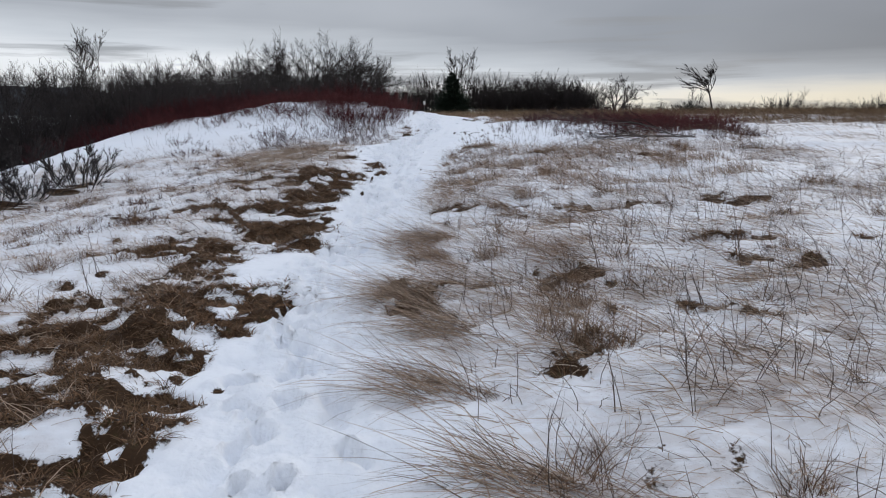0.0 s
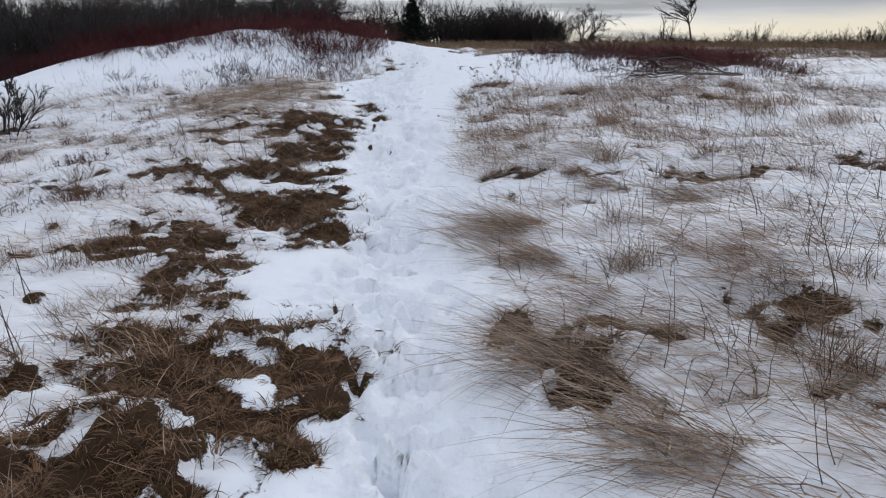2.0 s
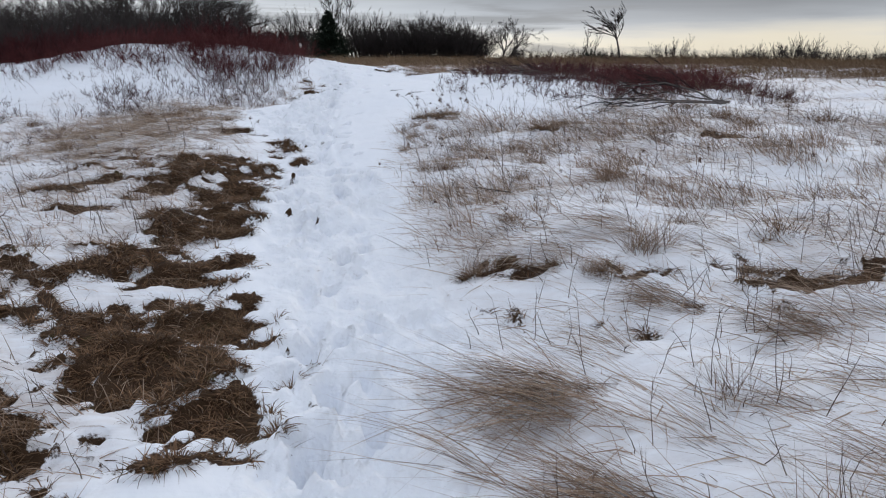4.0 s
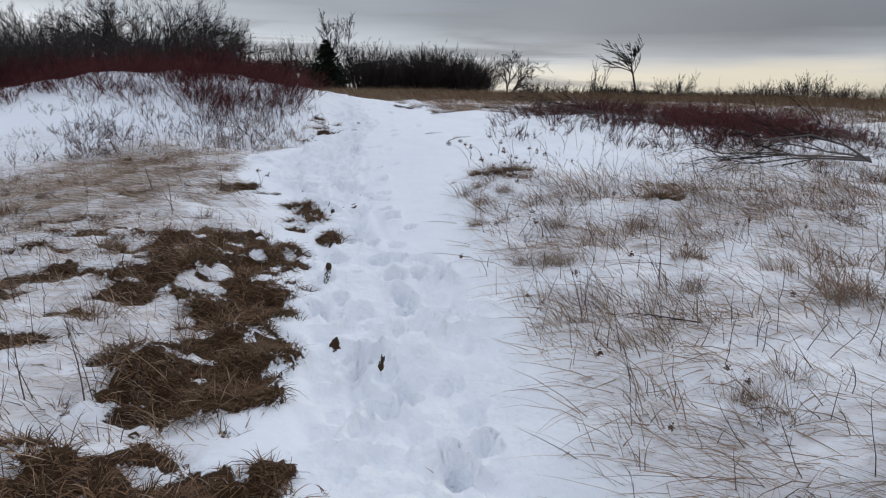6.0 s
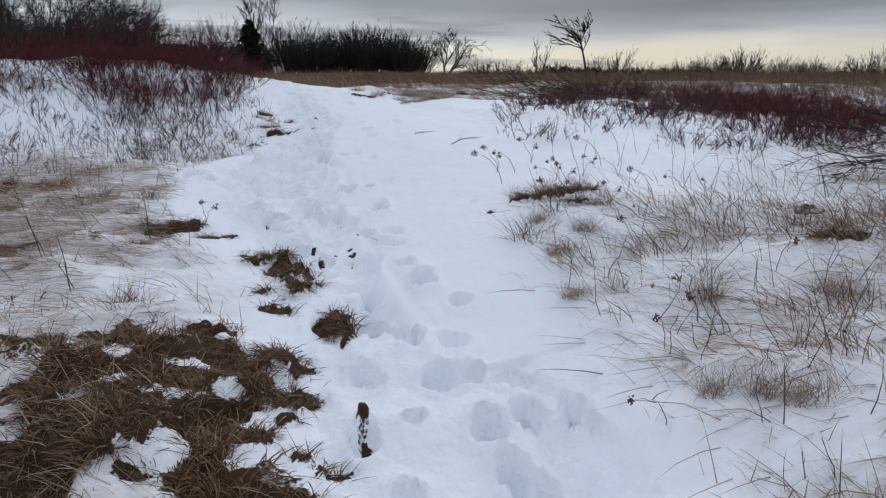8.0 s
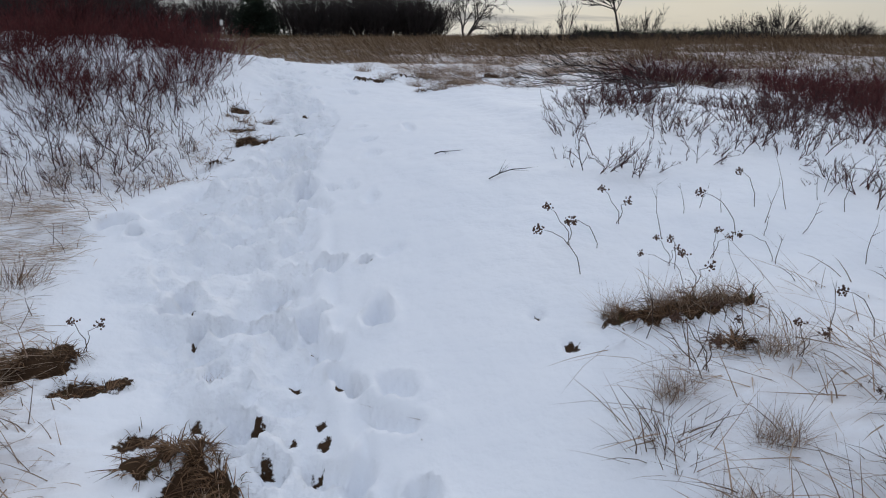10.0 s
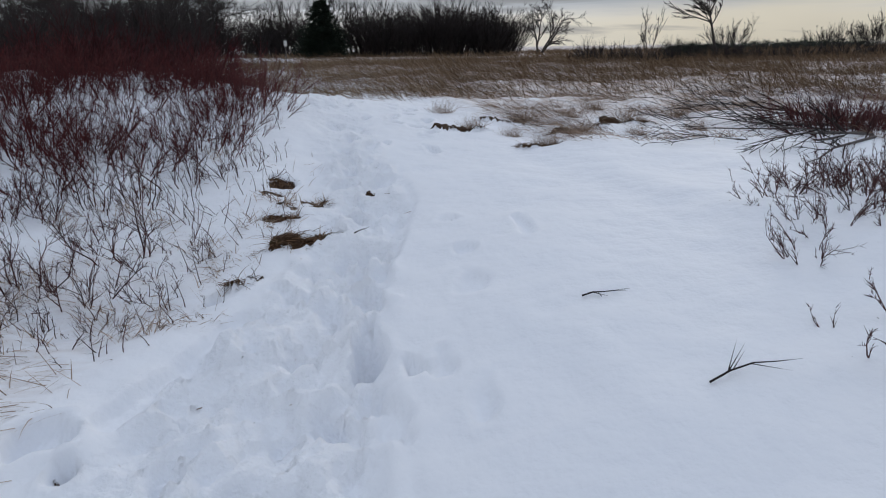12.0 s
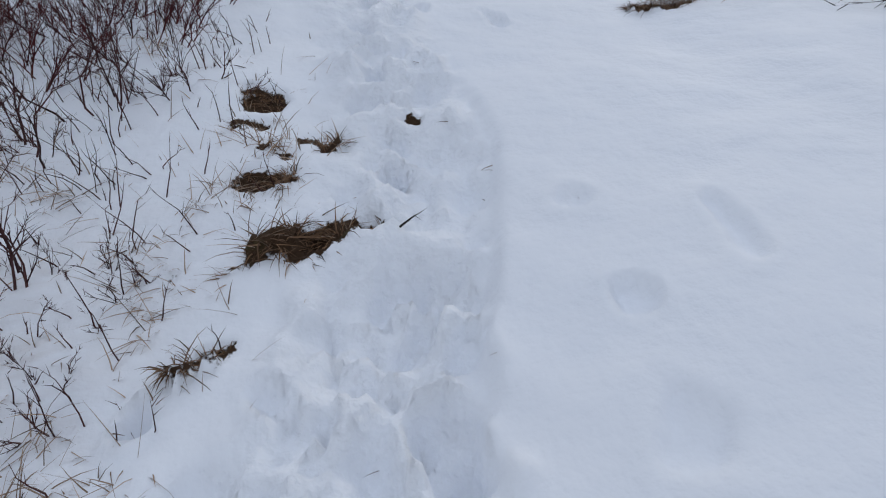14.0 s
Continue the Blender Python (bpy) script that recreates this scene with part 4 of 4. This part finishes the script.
def swath(x, y):
    """The thick wind-combed band of long grass beside the first part of the trail."""
    band = step(0.05, 0.3, x - trail_right(y)) * np.interp(y, [2.4, 3.2, 4.4, 6.0, 7.2, 8.6, 9.6], [0.25, 0.55, 1.0, 1.0, 0.8, 0.55, 0.1])
    return band * np.interp(x, [0.3, 1.1, 2.0, 3.5], [1.0, 0.8, 0.4, 0.15]) * (0.15 + 0.85 * clumpy(x, y * 1.5, 0.55, 113, 0.38, 0.62))


swept("combed_grass", "long tan dead grass combed over the snow in swaths", 700, 34, (-0.7, 4.0, 2.0, 9.8), swath, (0.24, 0.78), (0.22, 0.6), (0.06, 0.32), TAN, 115)
swept("combed_grass_sparse", "thin tufts of long dead grass bent over the snow", 420, 13, (-0.4, 6.0, 8.4, 14.2), lambda x, y: wildness(x, y) * (0.1 + 0.9 * clumpy(x, y, 0.7, 117, 0.42, 0.66)), (0.2, 0.55), (0.25, 0.75), (0.1, 0.4), TAN, 118)


grass("pale_litter", "pale flattened grass litter over the snow", sown(60000, (-0.8, 6.5, 0.5, 15), lambda x, y: wildness(x, y) * (0.25 + 0.75 * thatch(x + 0.2, y)), 31), west - 0.1, 0.8, (0.12, 0.4), (0.02, 0.28), (0.02, 0.2), (0.0035, 0.007), STRAW, 32)


grass("upright_grass", "upright tan dead grass along the trail's edge", sown(46000, (-0.3, 4.5, 9.4, 15), lambda x, y: wildness(x, y) * (0.05 + 0.95 * clumpy(x, y, 0.45, 91, 0.52, 0.70)), 33), west - 0.4, 0.9, (0.12, 0.32), (0.5, 0.97), (0.05, 0.35), (0.003, 0.006), TAN, 34)


def straw_patch(x, y):
    return step(1.25, 0.8, np.hypot((x + 2.75) / 1.35, (y - 16.0) / 2.3) + 0.3 * (ripple(x, y, 0.4, 33) - 0.5)) * step(0.0, 0.3, trail_left(y) - x)


grass("straw_grass", "pale flattened straw combed over snow", sown(26000, (-5, -1, 12.5, 19.5), straw_patch, 5), west + 0.5, 0.4, (0.2, 0.5), (0.08, 0.4), (0.05, 0.3), (0.0025, 0.0045), STRAW, 6)


def left_bank(x, y):
    close = np.exp(-((x + 2.6) / 0.9) ** 2 - ((y - 10.9) / 1.3) ** 2)
    return step(0.1, 0.5, trail_left(y) - x) * step(20, 17, y) * np.clip(0.05 + 0.9 * thatch(x, y) + 1.0 * close, 0, 1)


grass("short_grass", "short tan dead grass poking through snow", sown(85000, (-9, -0.9, 1, 20), left_bank, 7), west - 0.2, 0.9, (0.10, 0.3), (0.2, 0.8), (0.1, 0.5), (0.003, 0.0055), TAN, 8)
grass("turf", "matted dark brown turf in melted-out patches", sown(560000, (-3.6, 4.2, 2.2, 21.2), lambda x, y: step(0.35, 0.55, bareness(x, y)), 9), None, 0.7, (0.045, 0.14), (0.12, 0.8), (0.1, 0.5), (0.003, 0.0065), MAT, 10, "brown turf")


grass("turf_blades", "short upright brown grass on the thawed turf", sown(120000, (-3.6, 4.2, 2.2, 21.2), lambda x, y: step(0.3, 0.6, bareness(x, y)) * (0.25 + 0.75 * clumpy(x, y, 0.3, 98, 0.4, 0.7)), 41), None, 1.2, (0.05, 0.15), (0.4, 0.95), (0.1, 0.5), (0.0028, 0.005), TAN, 42, "brown turf")


def turf_tufts(n, per, seed):
    """Mushroom-shaped tufts that make up the thawed turf."""
    rng = np.random.default_rng(seed)
    spots = sown(n, (-3.6, 4.2, 2.2, 21.2), lambda x, y: step(0.4, 0.7, bareness(x, y)), seed)
    m = len(spots)
    who = np.repeat(np.arange(m), per)
    k = len(who)
    a, r = rng.uniform(0, 2 * math.pi, k), 0.03 * np.sqrt(rng.uniform(0, 1, k))
    base = on_land(spots[who, 0] + r * np.cos(a), spots[who, 1] + r * np.sin(a), 0.01)
    lean = (rng.normal(west, 0.8, m))[who]
    way = np.arctan2(np.sin(a) + 0.7 * np.sin(lean), np.cos(a) + 0.7 * np.cos(lean))
    v, t = blades(base, way, rng.uniform(0.7, 1.3, m)[who] * rng.uniform(0.06, 0.15, k), rng.uniform(0.5, 0.97, k), rng.uniform(0.4, 0.85, k), rng.uniform(0.003, 0.0055, k), rng)
    return tagged(new("turf_tufts", mesh_of("turf_tufts", v, t, MAT)), "lumpy brown grass tufts in the melted-out patches", "brown turf", kind="stuff")


turf_tufts(26000, 34, 43)


def meadow(x, y):
    start = np.interp(x, [-6, -1.2, 0.2, 1.5, 3, 6.5, 9, 30], [29, 27.5, 25.2, 24.6, 24.6, 23.8, 18, 15])
    return step(-1.0, 2.0, y - start + 2.2 * (ripple(x, y, 1.2, 51) - 0.5)) * step(-2.5, 0.0, x + 0.06 * (y - 20)) * (0.35 + 0.65 * clumpy(x, y, 1.6, 52, 0.3, 0.6))


grass("meadow_grass", "tall tan winter meadow grass leaning with the wind", sown(250000, (-3, 30, 14, 44), meadow, 11), west + 0.2, 0.7, (0.25, 0.6), (0.3, 0.92), (0.1, 0.45), (0.005, 0.012), FIELD, 12, "meadow grass")
grass("meadow_grass_far", "distant tan winter meadow grass", sown(30000, (-6, 70, 40, 80), lambda x, y: 0.8 + 0 * x, 13), west + 0.2, 0.7, (0.35, 0.65), (0.4, 0.9), (0.1, 0.3), (0.02, 0.04), FIELD, 14, "meadow grass")


def fringe(x, y):
    return step(0.4, 1.0, x - trail_right(y)) * step(20.3, 21.5, y + 0.2 * (x - 1.5)) * step(27, 25, y) * (0.04 + 0.96 * clumpy(x, y, 0.6, 61, 0.50, 0.68))


grass("fringe_grass", "tan grass tufts at the meadow's snowy edge", sown(60000, (0.8, 9, 19.5, 26), fringe, 15), west + 0.2, 0.7, (0.15, 0.4), (0.2, 0.7), (0.1, 0.45), (0.003, 0.006), TAN, 16)


grass("debris", "dark bits of straw trodden into the snow", sown(5200, (-1.8, 1.2, 2, 24), lambda x, y: step(-0.1, 0.2, x - trail_left(y)) * step(1.3, 0.7, x - trail_left(y)) * 0.32 * clumpy(x, y, 0.7, 95, 0.4, 0.7), 35), west, 2.0, (0.02, 0.07), (0.1, 0.5), (0.05, 0.4), (0.003, 0.007), MAT, 36, "straw debris")


grass("crest_tufts", "short brown and tan tufts at the crest", sown(9000, (-2.2, 0.1, 18.0, 20.9), lambda x, y: step(-0.05, 0.3, trail_left(y) + 0.15 - x) * (0.06 + 0.94 * clumpy(x, y, 0.35, 97, 0.52, 0.75)), 37), None, 0.8, (0.06, 0.2), (0.3, 0.95), (0.05, 0.4), (0.003, 0.006), TAN, 38)


# standing stalks, too many to count
def stalks(name, label, spots, height, seed, mat=STEM, girth=0.0026):
    rng = np.random.default_rng(seed)
    n = len(spots)
    way = np.stack([rng.normal(-0.15, 0.3, n), rng.normal(0, 0.3, n), np.ones(n)], 1)
    got = grown(rng, on_land(spots[:, 0], spots[:, 1], 0.02), way, rng.uniform(*height, n), np.full(n, girth), [(2, 0.3, 0.7, 0.4)], -0.05, 0.16)
    return tagged(new(name, mesh_of(name, *joined(*[tubes(*g) for g in got]), mat)), label, "dead stalks", kind="stuff")


stalks("weed_stalks", "thin dark dead weed stalks standing in snow", sown(8200, (-0.4, 6, 1, 15.5), lambda x, y: 0.7 * right_bank(x, y) + 0.10 * (x > trail_right(y) + 0.2), 17), (0.12, 0.42), 18)
stalks("slope_stalks", "thin dark dead weed stalks on the snowy slope", sown(2400, (-8, -1.2, 2, 22.5), lambda x, y: step(0.1, 0.6, trail_left(y) - x) * (0.15 + 0.6 * clumpy(x, y, 1.4, 71)), 19), (0.10, 0.36), 20)
stalks("crest_stalks", "short dark stubble of stalks at the crest", sown(1500, (-4.5, -0.3, 17.8, 22.5), lambda x, y: step(0.0, 0.5, trail_left(y) - x) * 0.7, 21), (0.08, 0.28), 22, RED_DARK, 0.0034)


# ---- single plants and clumps ----
def tussock(seed, size, tone=TAN, n=420, upright=False):
    rng = np.random.default_rng(seed)
    root = tagged(new("grass_tussock"), "wind-blown tussock of long tan grass beside the trail", "grass tussock", "tussocks along the trail")
    r, a = 0.58 * size * np.sqrt(rng.uniform(0, 1, n)), rng.uniform(0, 2 * math.pi, n)
    base = np.stack([r * np.cos(a), 0.7 * r * np.sin(a), np.full(n, -0.03) + 0.07 * size * (1 - (r / (0.58 * size)) ** 2)], 1)
    if upright:
        v, t = blades(base * (0.75, 0.75, 1), rng.uniform(0, 2 * math.pi, n), size * rng.uniform(0.35, 1.15, n), rng.uniform(0.45, 0.98, n), rng.uniform(0.02, 0.3, n), rng.uniform(0.002, 0.0042, n), rng)
    else:
        v, t = blades(base, west + rng.normal(-0.2, 0.42, n), size * rng.uniform(0.5, 1.7, n), rng.uniform(0.12, 0.6, n), rng.uniform(0.12, 0.45, n), rng.uniform(0.0028, 0.0048, n), rng)
    tagged(part("blade_tuft", mesh_of("blade_tuft", v, t, tone), root), kind="stuff")
    m = n // 2
    r, a = 0.34 * size * np.sqrt(rng.uniform(0, 1, m)), rng.uniform(0, 2 * math.pi, m)
    r *= 1 + 0.35 * np.sin(3 * a + seed)
    base = np.stack([r * np.cos(a) + 0.06, 0.55 * r * np.sin(a), np.full(m, -0.03) + 0.05 * size * (1 - (r / (0.5 * size)) ** 2)], 1)
    v, t = blades(base, rng.uniform(0, 2 * math.pi, m), size * rng.uniform(0.12, 0.3, m), rng.uniform(0.2, 0.8, m), rng.uniform(0.2, 0.5, m), rng.uniform(0.003, 0.005, m), rng)
    tagged(part("matted_base", mesh_of("matted_base", v, t, MAT), root, "dark brown matted base"), kind="stuff")
    return root


rng = np.random.default_rng(77)
clumps = [tussock(200, 0.55, n=250), tussock(201, 0.42, n=180), tussock(202, 0.36, n=230, upright=True)]
tagged(clumps[2], "scruffy upright tuft of dead grass out of the snow", "grass tuft", "tufts beside the trail")
first = set()
for x, y, i, f in ((-0.02, 5.3, 0, 0.9), (-0.12, 5.0, 1, 0.9), (0.1, 4.75, 1, 1.0), (0.15, 4.4, 0, 0.85), (0.1, 3.5, 0, 0.9), (0.35, 2.6, 1, 1.1), (0.1, 7.35, 0, 0.9), (0.95, 8.0, 1, 0.8), (0.5, 9.6, 2, 0.5), (0.8, 12.6, 2, 0.7),
                   (0.45, 11.75, 2, 0.6), (1.25, 11.4, 2, 0.8), (1.4, 12.4, 2, 0.65), (1.0, 4.9, 1, 1.1), (1.45, 7.6, 1, 1.1), (1.1, 8.7, 2, 1.1), (1.0, 10.9, 2, 0.6),
                   (0.75, 4.0, 2, 1.2), (2.5, 6.1, 1, 1.0), (0.85, 14.48, 2, 0.6), (1.0, 14.0, 2, 0.6), (0.1, 6.6, 1, 0.9), (0.5, 6.2, 2, 1.0), (1.6, 10.4, 2, 0.8), (1.75, 20.85, 2, 0.8), (2.3, 21.5, 2, 0.9), (1.3, 21.8, 2, 0.7), (3.0, 21.8, 2, 1.0), (2.0, 22.5, 2, 0.9), (1.6, 21.5, 2, 0.6), (2.7, 21.0, 2, 0.6), (3.5, 21.3, 2, 0.7), (3.9, 22.4, 2, 0.9), (2.6, 22.6, 2, 0.8), (1.2, 22.9, 2, 0.8), (3.2, 23.3, 2, 0.9), (0.14, 8.95, 2, 0.8), (0.72, 8.55, 2, 0.6), (0.66, 14.55, 2, 0.5), (1.05, 14.43, 2, 0.55), (-0.97, 14.94, 2, 0.28), (0.55, 13.95, 2, 0.55), (0.42, 13.4, 2, 0.5), (0.25, 12.9, 2, 0.45), (0.68, 13.6, 2, 0.5), (0.3, 11.85, 2, 0.55), (0.5, 11.6, 2, 0.6)):
    k = clumps[i]
    m = pose(x, y, float(surface(x, y)), 0, 0, rng.uniform(-25, 25))
    ob = k if k not in first else copy_thing(k, m)
    first.add(k)
    ob.matrix_basis = m @ Matrix.Diagonal((f, f, f, 1))


dark_tuft = tussock(203, 0.26, tone=MAT, n=150, upright=True)
tagged(dark_tuft, "small dark brown tuft poking through the snow", "grass tuft", "small tufts on the snowy bank")
rng = np.random.default_rng(78)
scattered([dark_tuft], gathered(85, (-7, -1.9, 5, 18.5), lambda x, y: 1) + gathered(75, (0.3, 6.0, 2.4, 14.2), lambda x, y: float(wildness(np.array(x), np.array(y)))), rng, 0.6, 1.5)


def seeded_weed(seed, height, bow, heads=1):
    """A bowed dead stem with dried flat seed heads."""
    rng = np.random.default_rng(seed)
    root = tagged(new("seed_weed"), "bowed dead weed stem with a dried brown seed head", "dead weed", "seed weeds in the snow")
    s = np.linspace(0, 1, 7)
    for h in range(heads):
        a = math.pi + rng.uniform(-0.6, 0.6) + 1.6 * h
        L = height * (1 - 0.25 * h)
        line = np.stack([math.cos(a) * bow * L * s ** 2, math.sin(a) * bow * L * s ** 2, -0.03 + L * (s - 0.28 * bow * s ** 3)], 1)
        line[1:-1] += rng.normal(0, 0.006, (5, 3))
        part("stem", mesh_of("stem", *tubes(line[None], np.linspace(0.0026, 0.0014, 7)[None], 5), STEM, True), root)
        bm = bmesh.new()
        for _ in range(26):
            p = line[-1] + rng.normal(0, 1, 3) * (0.011, 0.011, 0.010)
            bmesh.ops.create_icosphere(bm, subdivisions=1, radius=rng.uniform(0.0035, 0.0065), matrix=Matrix.Translation(p))
        me = bpy.data.meshes.new("seed_head")
        bm.to_mesh(me)
        me.materials.append(SEED)
        tagged(part("seed_head", me, root, "dried brown seed head"), kind="stuff")
    return root


weeds = [seeded_weed(300, 0.34, 0.75), seeded_weed(301, 0.26, 0.5, 2), seeded_weed(302, 0.3, 0.95)]
first = set()
for x, y, i, f, turn in ((0.70, 14.97, 0, 1.0, 0), (1.16, 15.45, 1, 1.0, 20), (1.6, 15.05, 0, 0.95, -10), (1.07, 14.62, 1, 0.9, 30), (0.7, 14.0, 1, 1.0, 0), (0.9, 15.2, 2, 0.9, 10),
                         (0.02, 11.75, 2, 0.7, 0), (0.1, 11.0, 1, 0.6, 40), (0.5, 10.9, 0, 0.8, -30), (0.9, 11.0, 2, 0.8, -60), (1.9, 15.3, 0, 0.9, 15), (1.35, 14.9, 1, 0.8, 70), (-1.5, 15.3, 1, 0.9, 90), (0.8, 15.3, 1, 1.0, 5)):
    k = weeds[i]
    m = pose(x, y, float(surface(x, y)) + 0.01, 0, 0, turn)
    ob = k if k not in first else copy_thing(k, m)
    first.add(k)
    ob.matrix_basis = m @ Matrix.Diagonal((f, f, f, 1))


rng = np.random.default_rng(79)
for x, y in gathered(34, (0.1, 3.6, 9.4, 15.0), lambda x, y: float(step(0.0, 0.3, x - float(trail_right(y)))) * (1.0 if x < 2 else 0.5)):
    f = rng.uniform(0.55, 0.95)
    copy_thing(weeds[rng.integers(3)], pose(x, y, float(surface(x, y)) + 0.01, 0, 0, rng.uniform(-60, 60)) @ Matrix.Diagonal((f, f, f, 1)))


def tall_weed(seed, height):
    rng = np.random.default_rng(seed)
    root = tagged(new("tall_weed"), "tall dark dead weed stalk with short side shoots", "dead weed", "tall weeds in the snow")
    got = grown(rng, [(0, 0, -0.03), (0.03, 0.02, -0.03)], [(-0.12, 0.03, 1), (-0.3, 0.1, 1)], [height, height * 0.7], [0.0038, 0.003], [(7, 0.22, 0.55, 0.3)], -0.02, 0.1)
    for i in range(2):
        part("stem", mesh_of("stem", *tubes(got[0][0][i:i + 1], got[0][1][i:i + 1], 5), STEM, True), root)
    tagged(part("side_shoot", mesh_of("side_shoot", *tubes(*got[1]), STEM), root), kind="stuff")
    return root


tall = [tall_weed(350, 0.5), tall_weed(351, 0.42), tall_weed(352, 0.36)]
first = set()
for i, (x, y) in enumerate(((-2.38, 10.5), (-2.13, 10.45), (-1.91, 10.46), (-2.72, 11.1), (-2.78, 11.7), (-2.5, 12.6), (-3.2, 11.4), (-2.2, 13.9), (-2.9, 10.2), (-2.45, 14.6), (-1.85, 14.9),
                            (1.18, 3.3), (1.68, 4.5), (1.76, 6.5), (1.48, 6.75), (2.69, 13.8), (0.85, 11.0), (0.3, 10.8), (2.2, 5.2), (0.8, 3.1), (2.6, 7.2), (-2.6, 5.6), (-2.9, 6.4), (-3.3, 5.2), (1.25, 5.5))):
    k = tall[i % 3]
    m = pose(x, y, float(surface(x, y)), 0, 0, rng.uniform(-40, 40))
    ob = k if k not in first else copy_thing(k, m)
    first.add(k)
    ob.matrix_basis = m @ Matrix.Diagonal((1, 1, rng.uniform(0.75, 1.15), 1))


def lying_twig(seed, x, y, turn, length):
    rng = np.random.default_rng(seed)
    root = tagged(new("lying_twig"), "small dark forked twig lying on clean snow", "twig", "twigs on the snow")
    root.matrix_basis = pose(x, y, float(surface(x, y)) + 0.012, 0, 0, turn)
    got = grown(rng, [(0, 0, 0)], [(1, 0, 0.22)], length, 0.0045, [(4, 0.4, 0.7, 0.2)], -0.2, 0.12)
    part("stem", mesh_of("stem", *tubes(*got[0], sides=5), TWIG, True), root)
    for i in range(len(got[1][0])):
        part("side_twig", mesh_of("side_twig", *tubes(got[1][0][i:i + 1], got[1][1][i:i + 1]), TWIG), root)


lying_twig(400, 0.78, 16.45, 20, 0.34)
lying_twig(401, 0.66, 17.3, -10, 0.2)
lying_twig(402, 0.45, 10.85, -20, 0.5)
lying_twig(403, 0.75, 10.4, 160, 0.45)
lying_twig(404, -0.2, 18.9, 40, 0.12)
